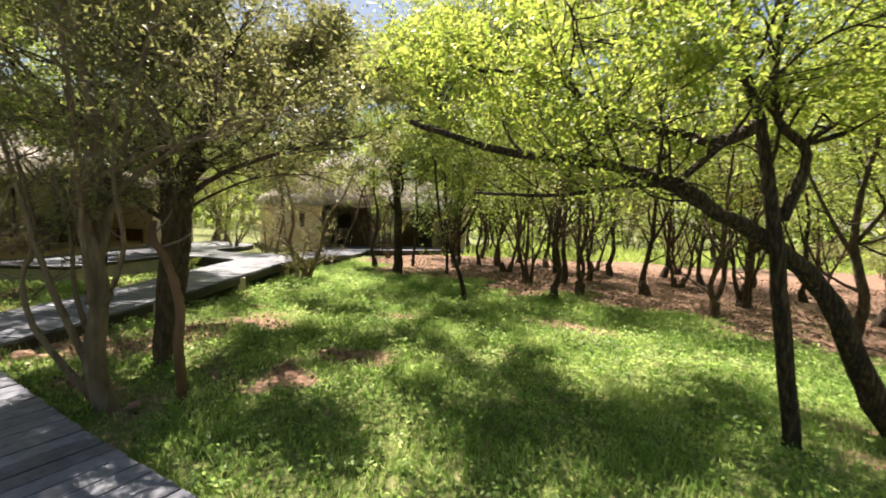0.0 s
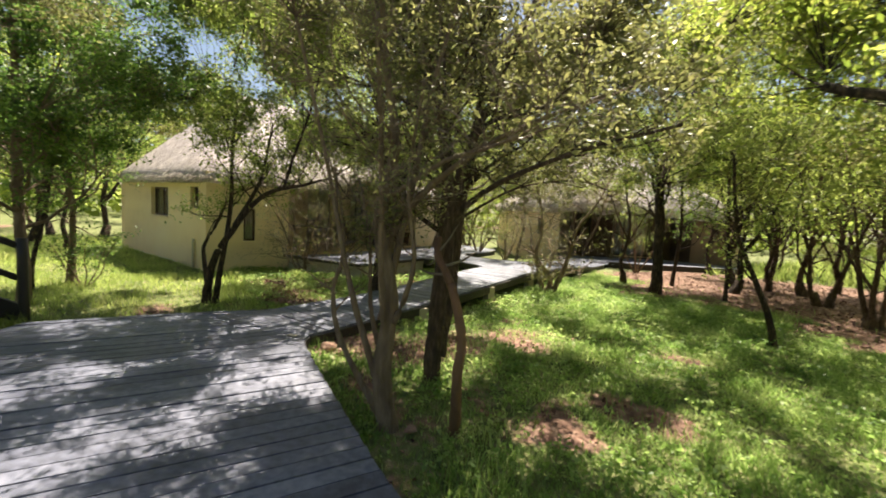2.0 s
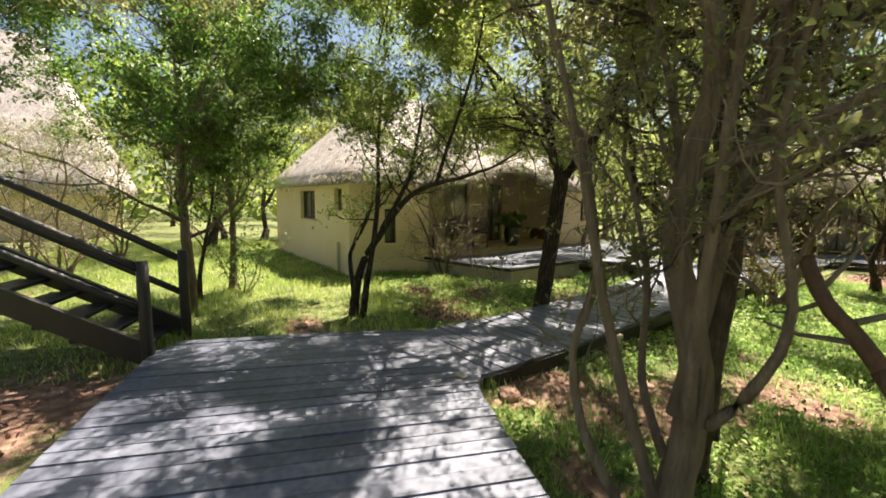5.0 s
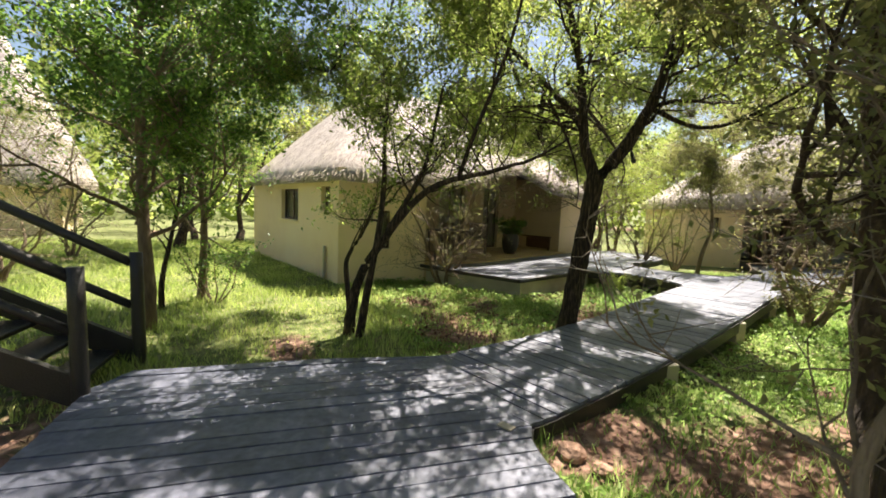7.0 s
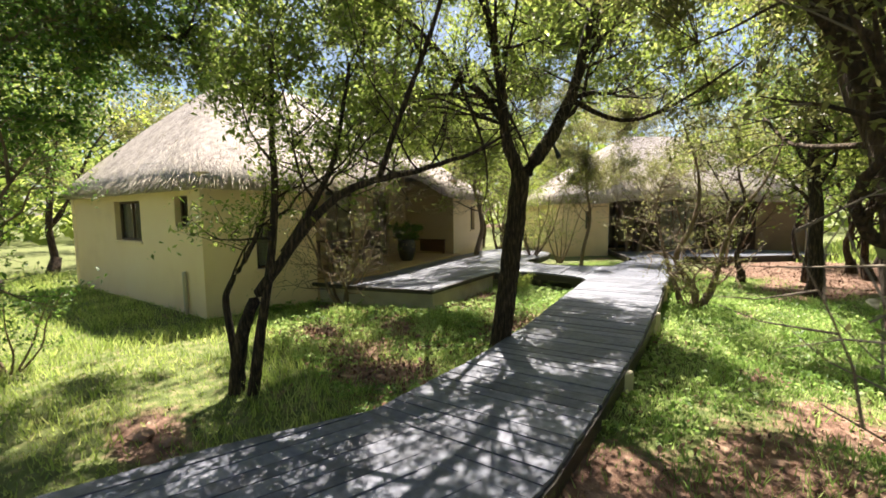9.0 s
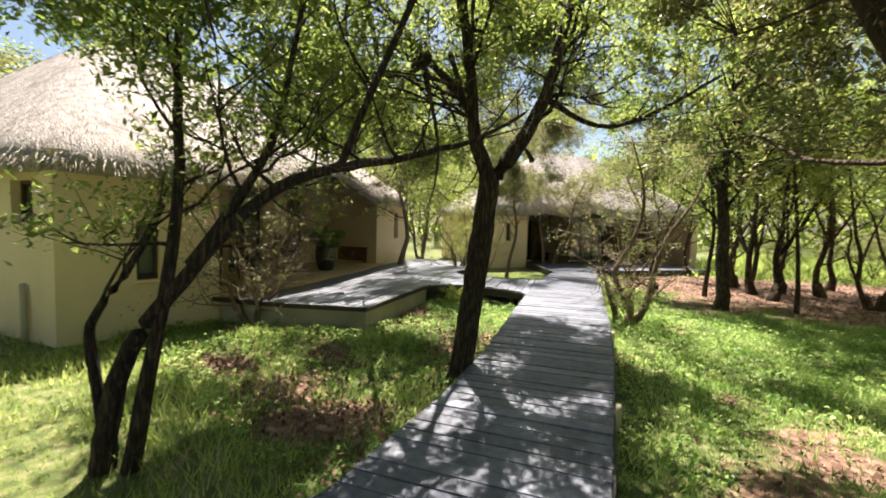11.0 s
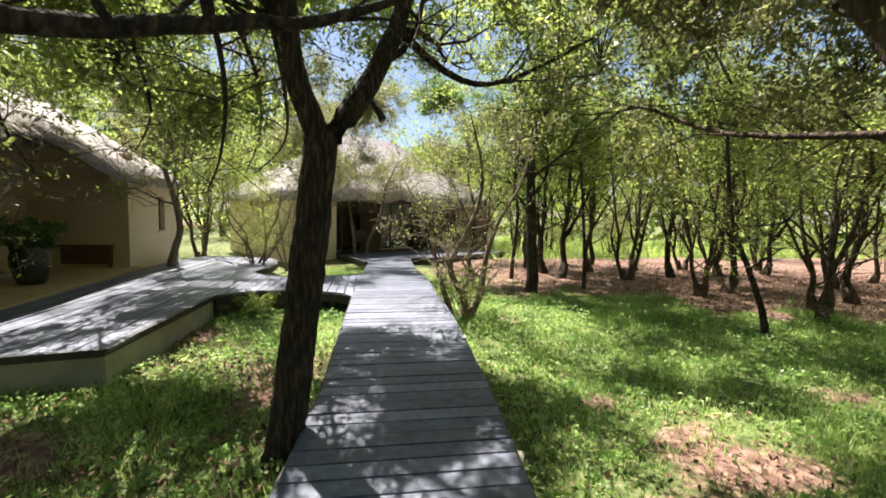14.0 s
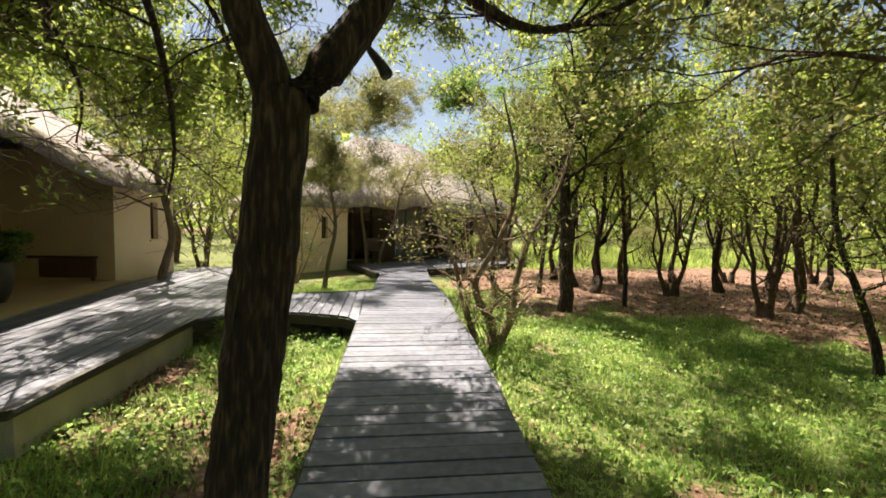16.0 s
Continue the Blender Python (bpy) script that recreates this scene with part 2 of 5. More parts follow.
def base(name, x=0.0, y=0.0, z=0.0, rz=0.0, **tags):
    ob = new(name)
    ob.empty_display_size = 0.2
    ob.matrix_basis = pose(x, y, z, 0, 0, rz)
    return tagged(ob, **tags)


def box(bm, lo, hi, bevel=0.0, m=None):
    made = bmesh.ops.create_cube(bm, size=1.0, matrix=Matrix.Translation([(a + b) / 2 for a, b in zip(lo, hi)]) @ Matrix.Diagonal([b - a for a, b in zip(lo, hi)] + [1]))
    vs = made["verts"]
    if m is not None:
        bmesh.ops.transform(bm, matrix=m, verts=vs)
    if bevel:
        es = list({e for v in vs for e in v.link_edges})
        bmesh.ops.bevel(bm, geom=es, offset=bevel, segments=1, affect="EDGES")
    return bm


def boxed(lo, hi, bevel=0.0, m=None):
    return box(bmesh.new(), lo, hi, bevel, m)


def tube(verts, faces, pts, radii, sides=7, rough=0.0, rng=None, cap=True):
    """Adds a tapered tube along the points to a list of corners and faces."""
    pts = [Vector(p) for p in pts]
    start = len(verts)
    up = Vector((0.13, 0.27, 0.95))
    ridge = [rng.uniform(-rough, rough) for _ in range(sides)] if rough else [0.0] * sides
    for i, (p, r) in enumerate(zip(pts, radii)):
        if rough:
            ridge = [0.75 * g + 0.66 * rng.uniform(-rough, rough) for g in ridge]
        d = (pts[min(i + 1, len(pts) - 1)] - pts[max(i - 1, 0)]).normalized()
        a = d.cross(Vector((1, 0.2, 0.1)) if abs(d.z) > 0.8 else up).normalized()
        b = d.cross(a)
        for k in range(sides):
            w = 2 * math.pi * k / sides
            rr = r * (1 + ridge[k])
            verts.append(p + a * (math.cos(w) * rr) + b * (math.sin(w) * rr))
    for i in range(len(pts) - 1):
        for k in range(sides):
            q, k2 = start + i * sides, (k + 1) % sides
            faces.append((q + k, q + k2, q + sides + k2, q + sides + k))
    if cap:
        faces.append(tuple(start + k for k in reversed(range(sides))))
        faces.append(tuple(start + (len(pts) - 1) * sides + k for k in range(sides)))


def fine_curve(pts, per=4):
    """Points along a smooth line through the given ones."""
    pts = [Vector(p) for p in pts]
    out = []
    for i in range(len(pts) - 1):
        p0, p1, p2, p3 = pts[max(i - 1, 0)], pts[i], pts[i + 1], pts[min(i + 2, len(pts) - 1)]
        for k in range(per):
            t = k / per
            out.append(0.5 * (2 * p1 + (p2 - p0) * t + (2 * p0 - 5 * p1 + 4 * p2 - p3) * t * t + (3 * p1 - p0 - 3 * p2 + p3) * t ** 3))
    out.append(pts[-1])
    return out


def pole(name, a, b, r0, r1, material, parent, sides=10, label=""):
    v, f = [], []
    a, b = Vector(a), Vector(b)
    tube(v, f, [a.lerp(b, k / 5) for k in range(6)], [r0 + (r1 - r0) * k / 5 for k in range(6)], sides, 0.04, random)
    return part(name, mesh_of(name, v, f, material, True), parent, label)


# ---- ground ----
def ground_z(x, y):
    z = 0.035 * noise.noise((x * 0.35, y * 0.35, 0.0)) + 0.012 * noise.noise((x * 1.7, y * 1.7, 3.0))
    return z - 0.02


BARE_SPOTS = ((-5.3, 3.2, 0.6, 1.1), (-4.8, -2.1, 3.2, 1.15), (-2.9, 4.25, 0.45, 0.3), (-9.9, 3.3, 0.45, 0.3), (-8.3, 2.4, 0.35, 0.6), (-9.0, 4.6, 0.35, 0.5), (-10.4, 2.2, 0.5, 0.25), (-9.3, 2.4, 0.3, 0.4), (-4.6, 2.1, 0.9, 0.25), (-8.4, 0.1, 0.5, 0.3),
              (-4.9, 4.6, 0.5, 0.3), (-1.0, 7.6, 0.9, 0.35), (-5.9, 2.5, 0.6, 0.7), (-9.0, 5.0, 0.5, 0.9), (-3.6, 6.3, 0.5, 0.3), (-13.2, 1.8, 0.5, 1.6))


def bare(x, y):
    """How bare the ground is, 0 to 1: worn spots, leaf litter under the wood."""
    v = noise.noise((x * 0.5, y * 0.5, 7.0)) + 0.5 * noise.noise((x * 1.9, y * 1.9, 2.0))
    b = max(0.0, min(1.0, (v - 0.42) * 3.0))
    for cx, cy, rx, ry in BARE_SPOTS:
        q = math.hypot((x - cx) / rx, (y - cy) / ry)
        b = max(b, min(0.85, max(0.0, 1.3 - q + 0.9 * v)))
    wood = y + 0.28 * x + 2.0 * v
    far_edge, side = 23.8 - (y - 0.55 * x) + 1.5 * v, x + 10.5 + v
    return max(b, min(1.0, max(0.0, wood - 9.3)) * min(1.0, max(0.0, far_edge * 0.4)) * min(1.0, max(0.0, side)))


near = np.arange(-24, 12.01, 0.2)
steps = np.concatenate([[-900, -400, -180, -90, -60, -45, -36, -30, -27], near, [13.5, 16, 20, 26, 35, 50, 80, 160, 400, 900]])
gx = steps
gy = np.concatenate([[-900, -400, -150, -60, -40, -30, -22, -17, -13], np.arange(-10, 24.01, 0.2), [26, 29, 34, 42, 60, 90, 180, 400, 900]])
verts = [(x, y, ground_z(x, y)) for y in gy for x in gx]
nx = len(gx)
faces = [(j * nx + i, j * nx + i + 1, (j + 1) * nx + i + 1, (j + 1) * nx + i) for j in range(len(gy) - 1) for i in range(nx - 1)]
ground_mesh = mesh_of("ground", verts, faces, EARTH, True)
ground_mesh.attributes.new("bare", "FLOAT", "POINT").data.foreach_set("value", [bare(x, y) for x, y, z in verts])
tagged(new("ground", ground_mesh), "grassy lawn with bare earth patches and reddish leaf litter", "ground", kind="structure")


# ---- decks ----
def crossings(poly, origin, along, across, c):
    """Where the line at the offset c runs inside the polygon: distances along it, in pairs."""
    cuts = []
    for (x0, y0), (x1, y1) in zip(poly, poly[1:] + poly[:1]):
        a0, a1 = (x0 - origin[0]) * across[0] + (y0 - origin[1]) * across[1] - c, (x1 - origin[0]) * across[0] + (y1 - origin[1]) * across[1] - c
        if (a0 < 0) != (a1 < 0):
            f = a0 / (a0 - a1)
            x, y = x0 + (x1 - x0) * f, y0 + (y1 - y0) * f
            cuts.append((x - origin[0]) * along[0] + (y - origin[1]) * along[1])
    return sorted(cuts)


def plank_mesh(corners, top, thick):
    """One board with its four top corners, slightly eased edges."""
    e = 0.0025
    mid = sum((Vector(c) for c in corners), Vector()) / 4
    ring = [Vector(c) for c in corners]
    inner = [p + (mid - p).normalized() * e * 1.6 for p in ring]
    v = [(p.x, p.y, p.z) for p in inner] + [(p.x, p.y, p.z - e) for p in ring] + [(p.x, p.y, p.z - thick) for p in ring]
    f = [(0, 1, 2, 3)] + [(k, 4 + k, 4 + (k + 1) % 4, (k + 1) % 4) for k in range(4)] + [(4 + k, 8 + k, 8 + (k + 1) % 4, 4 + (k + 1) % 4) for k in range(4)] + [(11, 10, 9, 8)]
    return mesh_of("plank", v, f, PLANK)


def deck(name, poly, along, height, width=0.145, gap=0.012, label=""):
    """A floor of boards that run one way inside a polygon, each cut at the polygon's edge."""
    rng = random.Random(name)
    top = base(name, label=label, category="deck", kind="structure")
    along = Vector(along).normalized()
    across = Vector((-along.y, along.x))
    o = poly[0]
    cs = [(x - o[0]) * across[0] + (y - o[1]) * across[1] for x, y in poly]
    c = min(cs)
    while c < max(cs):
        lo, hi = crossings(poly, o, along, across, c + gap / 2 + 0.001), crossings(poly, o, along, across, c + width - gap / 2 - 0.001)
        mid = crossings(poly, o, along, across, c + width / 2)
        if len(lo) != len(hi):
            lo = hi = mid
        for k in range(0, len(lo) - 1, 2):
            ends = [(lo[k], c + gap / 2), (lo[k + 1], c + gap / 2), (hi[k + 1], c + width - gap / 2), (hi[k], c + width - gap / 2)]
            if min(lo[k + 1] - lo[k], hi[k + 1] - hi[k]) < 0.05:
                continue
            dz = rng.uniform(-0.004, 0.003)
            pts = []
            for i, (a, q) in enumerate(ends):
                a += rng.uniform(-0.008, 0.008)
                x, y = o[0] + along.x * a + across.x * q, o[1] + along.y * a + across.y * q
                pts.append((x, y, height(x, y) + dz + rng.uniform(-0.002, 0.002)))
            part("plank", plank_mesh(pts, None, 0.032), top)
        c += width
    return top


def edge_board(name, pts, height, depth, drop, material, parent, thick=0.04, label=""):
    """A board on edge that follows a line of points under a deck's rim."""
    v, f = [], []
    pts = [Vector((*p, 0)) for p in pts]
    for i, p in enumerate(pts):
        d = (pts[min(i + 1, len(pts) - 1)] - pts[max(i - 1, 0)]).normalized()
        n = Vector((-d.y, d.x, 0)) * thick / 2
        z = height(p.x, p.y) - drop
        for q, zz in ((p - n, z), (p + n, z), (p + n, z - depth), (p - n, z - depth)):
            v.append((q.x, q.y, zz))
    for i in range(len(pts) - 1):
        for k in range(4):
            f.append((i * 4 + k, i * 4 + (k + 1) % 4, i * 4 + 4 + (k + 1) % 4, i * 4 + 4 + k))
    f += [(3, 2, 1, 0), tuple(len(v) - 4 + k for k in range(4))]
    return part(name, mesh_of(name, v, f, material), parent, label)


def rise(y, table):
    for (y0, z0), (y1, z1) in zip(table, table[1:]):
        if y <= y1:
            return z0 + (z1 - z0) * max(0, (y - y0) / (y1 - y0))
    return table[-1][1]


def walk_z(x, y):
    return rise(y, ((0.0, 0.1255), (1.75, 0.1255), (1.95, 0.134), (3.2, 0.18), (4.6, 0.26), (6.2, 0.35), (7.6, 0.41), (9.6, 0.38), (11.6, 0.24), (13.0, 0.14), (15.0, 0.12)))


def flat(z):
    return lambda x, y: z


def bend(pts, per=5):
    return [(p.x, p.y) for p in fine_curve([(x, y, 0) for x, y in pts], per)]


# landing at the start
landing_right = [(4.5, 1.66), (-3.0, 1.66), (-4.6, 1.73), (-5.55, 1.79), (-5.82, 1.84), (-5.95, 1.93)]
landing_poly = landing_right + [(-7.47, 1.72), (-7.62, 0.3), (-7.66, -1.12), (-7.3, -1.32), (-4.75, -1.24), (-3.7, -0.86), (-2.4, -0.74), (4.5, -0.7)]
landing = deck("landing_deck", landing_poly, (0.03, 1), flat(0.13), 0.148, 0.013, "weathered grey timber landing deck close above the lawn")
edge_board("fascia", landing_right, flat(0.13), 0.15, 0.036, FASCIA, landing)
edge_board("fascia", [(-7.44, 1.7), (-7.6, 0.3), (-7.64, -1.1)], flat(0.13), 0.13, 0.036, FASCIA, landing)

# boardwalk: rises from the landing and falls again to the far terrace
walk_left = [(-7.47, 1.74), (-7.78, 3.0), (-8.2, 4.27), (-8.89, 5.95), (-9.48, 7.38), (-10.36, 9.6), (-11.2, 11.5), (-11.82, 12.95)]
walk_right = [(-11.0, 14.75), (-10.72, 14.0), (-10.1, 12.4), (-8.96, 9.73), (-8.29, 8.06), (-7.57, 6.42), (-6.89, 4.72), (-6.32, 3.1), (-6.0, 2.15), (-5.95, 1.95)]
boardwalk = deck("boardwalk", [(-7.4, 1.45)] + walk_left + walk_right + [(-5.95, 1.6)], (0.93, 0.37), walk_z, 0.142, 0.013, "weathered grey timber boardwalk of cross boards between lawns")
edge_board("fascia", walk_right[1:], walk_z, 0.14, 0.036, FASCIA, boardwalk)
edge_board("fascia", walk_left[:5], walk_z, 0.14, 0.036, FASCIA, boardwalk)
for shift in (0.35, 0.72):
    line = [(l[0] + (r[0] - l[0]) * shift, l[1] + (r[1] - l[1]) * shift) for l, r in zip(walk_left[:7], reversed(walk_right[2:9]))]
    edge_board("joist", line, walk_z, 0.12, 0.037, FASCIA, boardwalk, 0.06)
for x, y in ((-6.66, 3.95), (-7.45, 6.0), (-8.32, 7.95), (-9.2, 10.1), (-7.6, 3.1), (-8.6, 5.8)):
    z = walk_z(x, y)
    part("post", boxed((x - 0.09, y - 0.09, -0.1), (x + 0.09, y + 0.09, z - 0.05), 0.012), boardwalk, "pale concrete post", CONCRETE)

# platform of the near house
hook = bend([(-9.42, 7.28), (-9.75, 7.5), (-10.6, 7.42), (-11.1, 7.18), (-11.42, 6.62)], 4)
inner = bend([(-15.9, 10.9), (-13.9, 11.25), (-12.9, 9.9), (-12.6, 8.95), (-12.1, 8.62), (-11.5, 8.66), (-10.9, 9.05), (-10.37, 9.62)], 3)
plat_poly = [(-10.43, 4.24), (-11.4, 3.55), (-11.95, 3.24), (-12.5, 3.0), (-12.72, 4.4), (-13.6, 5.93), (-14.96, 8.4), (-15.6, 9.9)] + inner + hook
PLAT = 0.37
platform = deck("house_platform", plat_poly, (-0.42, 0.9), flat(PLAT), 0.142, 0.012, "weathered grey timber platform on a low plastered plinth")
edge_board("fascia", [(-12.62, 2.86), (-11.95, 3.2), (-11.4, 3.52), (-10.42, 4.22), (-11.42, 6.62)], flat(PLAT), 0.07, -0.004, FASCIA, platform, 0.06)
edge_board("fascia", [hook[-1 - k] for k in range(len(hook))], flat(PLAT), 0.13, 0.034, FASCIA, platform)
edge_board("fascia", inner, flat(PLAT), 0.16, -0.004, FASCIA, platform, 0.06)
edge_board("plinth", [(-12.55, 3.02), (-11.98, 3.32), (-11.45, 3.64), (-10.55, 4.3), (-11.52, 6.6)], flat(PLAT), 0.5, 0.07, CONCRETE, platform, 0.12, "cream plastered plinth")
for k in range(6):
    x, y = -11.3 + 0.34 * k, 7.65 + 0.03 * k
    part("joist", boxed((-0.03, -0.05, 0.16), (0.03, 1.15, PLAT - 0.035), 0.0, pose(x, y, 0, 0, 0, 18)), platform, "", FASCIA)
for x, y in ((-9.95, 7.62), (-10.75, 7.55)):
    part("post", boxed((x - 0.06, y - 0.06, -0.1), (x + 0.06, y + 0.06, PLAT - 0.04), 0.01), platform, "dark timber post", FASCIA)

# terrace of the far house
TER = 0.125
curl = bend([(-11.0, 14.7), (-10.75, 14.95), (-10.2, 15.6), (-9.3, 17.3), (-8.15, 19.35)], 4)
ter_poly = [(-11.82, 12.9), (-11.0, 14.75)] + curl[1:] + [(-9.0, 20.7), (-11.6, 19.6), (-14.0, 15.25), (-14.35, 15.5), (-13.2, 14.3)]
terrace = deck("far_terrace", ter_poly, (0.52, 0.85), flat(TER), 0.145, 0.012, "weathered grey timber terrace before a thatched house")
edge_board("fascia", curl, flat(TER), 0.2, -0.07, FASCIA, terrace, 0.08)
edge_board("kerb", [(-11.85, 12.95), (-12.6, 13.75), (-13.3, 14.4), (-14.3, 15.45)], flat(TER), 0.14, -0.08, FASCIA, terrace, 0.09, "dark timber kerb")


# ---- houses ----
def wall(name, a, b, z0, z1, material, parent, openings=(), thick=0.24, label=""):
    """A plastered wall from a to b (its outer face), with openings (from, to, bottom, top) that go through it."""
    a, b = Vector((*a, 0)), Vector((*b, 0))
    length = (b - a).length
    us = sorted({0.0, length, *[o[0] for o in openings], *[o[1] for o in openings]})
    zs = sorted({z0, z1, *[o[2] for o in openings], *[o[3] for o in openings]})
    solid = [[not any(o[0] - 1e-6 < (u0 + u1) / 2 < o[1] and o[2] - 1e-6 < (w0 + w1) / 2 < o[3] for o in openings) for w0, w1 in zip(zs, zs[1:])] for u0, u1 in zip(us, us[1:])]
    v, f, seen = [], [], {}

    def at(i, k, side):
        if (i, k, side) not in seen:
            seen[i, k, side] = len(v)
            v.append((us[i], thick * side, zs[k]))
        return seen[i, k, side]
    n, m = len(us) - 1, len(zs) - 1
    for i in range(n):
        for k in range(m):
            if not solid[i][k]:
                continue
            f.append((at(i, k, 0), at(i + 1, k, 0), at(i + 1, k + 1, 0), at(i, k + 1, 0)))
            f.append((at(i, k + 1, 1), at(i + 1, k + 1, 1), at(i + 1, k, 1), at(i, k, 1)))
            for di, dk, e in ((-1, 0, ((i, k), (i, k + 1))), (1, 0, ((i + 1, k + 1), (i + 1, k))), (0, -1, ((i + 1, k), (i, k))), (0, 1, ((i, k + 1), (i + 1, k + 1)))):
                ii, kk = i + di, k + dk
                if not (0 <= ii < n and 0 <= kk < m and solid[ii][kk]):
                    (p, q), (r, s) = e
                    f.append((at(p, q, 0), at(r, s, 0), at(r, s, 1), at(p, q, 1)))
    ob = part(name, mesh_of(name, v, f, material), parent, label)
    d = (b - a).normalized()
    ob.matrix_basis = Matrix.Translation(a) @ Matrix(((d.x, -d.y, 0, 0), (d.y, d.x, 0, 0), (0, 0, 1, 0), (0, 0, 0, 1)))
    return ob


def window(parent, a, b, u0, u1, z0, z1, bars=1, inset=0.1, curtain=False):
    """A framed window set in a wall from a to b."""
    a, b = Vector((*a, 0)), Vector((*b, 0))
    d = (b - a).normalized()
    m = Matrix.Translation(a) @ Matrix(((d.x, -d.y, 0, 0), (d.y, d.x, 0, 0), (0, 0, 1, 0), (0, 0, 0, 1)))
    win = part("window", boxed((u0, inset + 0.055, z0), (u1, inset + 0.065, z1)), parent, "dark framed window", GLASS)
    win.matrix_basis = m
    win.visible_shadow = False
    fr = bmesh.new()
    w = 0.045
    for lo, hi in (((u0, z0), (u0 + w, z1)), ((u1 - w, z0), (u1, z1)), ((u0 + w, z0), (u1 - w, z0 + w)), ((u0 + w, z1 - w), (u1 - w, z1))):
        box(fr, (lo[0], inset, lo[1]), (hi[0], inset + 0.05, hi[1]), 0.006)
    for k in range(bars):
        u = u0 + (u1 - u0) * (k + 1) / (bars + 1)
        box(fr, (u - 0.018, inset, z0 + w), (u + 0.018, inset + 0.045, z1 - w), 0.004)
    part("window_frame", fr, win, "", FRAME)
    part("window_sill", boxed((u0 - 0.05, -0.04, z0 - 0.05), (u1 + 0.05, inset, z0 - 0.002), 0.01), win, "", PLASTER)
    if curtain:
        v, f = [], []
        n = 24
        for k in range(n + 1):
            u = u0 + 0.05 + (u1 - u0 - 0.1) * k / n
            for z in (z0 + 0.03, z1 - 0.03):
                v.append((u, inset + 0.16 + 0.03 * math.sin(k * 1.9), z))
        f = [(2 * k, 2 * k + 2, 2 * k + 3, 2 * k + 1) for k in range(n)]
        part("curtain", mesh_of("curtain", v, f, CURTAIN, True), win, "pale hanging curtain")
    return win


def thatch_roof(parent, outline, ridge, eave, top, over=0.45, thick=0.28, lift=None):
    """A thick hipped thatch over an outline; its slopes belly a little, the eave may arch over a porch, straws fray the rim."""
    rng = random.Random(len(outline))
    pts = []
    for (x0, y0), (x1, y1) in zip(outline, outline[1:] + outline[:1]):
        n = max(2, int(math.hypot(x1 - x0, y1 - y0) / 0.35))
        pts += [(x0 + (x1 - x0) * k / n, y0 + (y1 - y0) * k / n) for k in range(n)]
    r0, r1 = Vector((*ridge[0], 0)), Vector((*ridge[1], 0))
    axis = r1 - r0
    rows, m = [], len(pts)
    levels = 14
    smooth_pts = []
    for k in range(m):
        q = [pts[(k + j) % m] for j in (-2, -1, 0, 1, 2)]
        smooth_pts.append((sum(a[0] for a in q) / 5, sum(a[1] for a in q) / 5))
    ring = []
    for x, y in smooth_pts:
        p = Vector((x, y, 0))
        s = max(0.0, min(1.0, (p - r0).dot(axis) / axis.length_squared))
        c = r0 + axis * s
        o = (p - c).normalized()
        ring.append((p + o * over, c, lift(x, y) if lift else 0.0))
    v = []
    v += [(p.x + (c - p).normalized().x * 0.25, p.y + (c - p).normalized().y * 0.25, eave + up - 0.04) for p, c, up in ring]
    v += [(p.x, p.y, eave + up - 0.02 + rng.uniform(-0.015, 0.015)) for p, c, up in ring]
    for j in range(levels + 1):
        t = j / levels
        for p, c, up in ring:
            q = p.lerp(c, t)
            z = eave + thick + up * (1 - t) ** 2 + (top - eave - thick) * (t ** 0.92)
            v.append((q.x, q.y, z + 0.03 * noise.noise((q.x * 1.4, q.y * 1.4, z))))
    f = []
    for j in range(levels + 2):
        for k in range(m):
            f.append((j * m + k, j * m + (k + 1) % m, (j + 1) * m + (k + 1) % m, (j + 1) * m + k))
    roof = part("roof", mesh_of("roof", v, f, THATCH, True), parent, "thick weathered grey thatch")
    # straw ends along the rim and loose straws on the slopes
    out = []
    for _ in range(9000):
        k = rng.randrange(m)
        p, c, up = ring[k]
        p2, c2, up2 = ring[(k + 1) % m]
        g = rng.random()
        p, c, up = p.lerp(p2, g), c.lerp(c2, g), up + (up2 - up) * g
        t = 0.0 if rng.random() < 0.45 else rng.random() ** 1.5
        q = p.lerp(c, t)
        d = (p - c).normalized()
        slope = Vector((d.x, d.y, -(top - eave) / max(0.5, (p - c).length))).normalized()
        z = eave + thick + up * (1 - t) ** 2 + (top - eave - thick) * (t ** 0.92) + 0.012
        if t == 0.0:
            z -= rng.uniform(0.0, thick)
        q = Vector((q.x, q.y, z)) + slope * rng.uniform(-0.12, 0.03)
        side = Vector((-d.y, d.x, 0)) * rng.uniform(0.004, 0.009)
        e = q + slope * rng.uniform(0.1, 0.28) + Vector((rng.uniform(-.03, .03), rng.uniform(-.03, .03), rng.uniform(-.01, .03)))
        out += [q - side, q + side, e]
    straw = part("straw", bulk("straw", np.array([tuple(a) for a in out]), 3, STRAW), parent, "loose grey straw ends")
    straw["kind"] = "stuff"
    return roof


# near house: a plastered corner block, a recessed porch and a second block under one thatch
house_1 = base("thatched_house", -14.5, 4.0, 0, label="cream plastered house with weathered grey thatched roof and recessed porch", category="house")
house_1.matrix_basis = Matrix()
C, L, F = (-12.41, 0.97), (-18.6, -1.35), (-12.62, 2.95)
P1, P2 = (-15.15, 8.25), (-15.75, 10.0)
FB, PB = (-14.9, 3.6), (-16.75, 7.4)
SW = ((2.42, 3.75, 1.22, 2.04), (0.43, 0.93, 1.52, 2.07))
wall("wall", L, C, -0.15, 2.45, PLASTER, house_1, [((math.dist(L, C) - b), (math.dist(L, C) - a), z0, z1) for a, b, z0, z1 in SW])
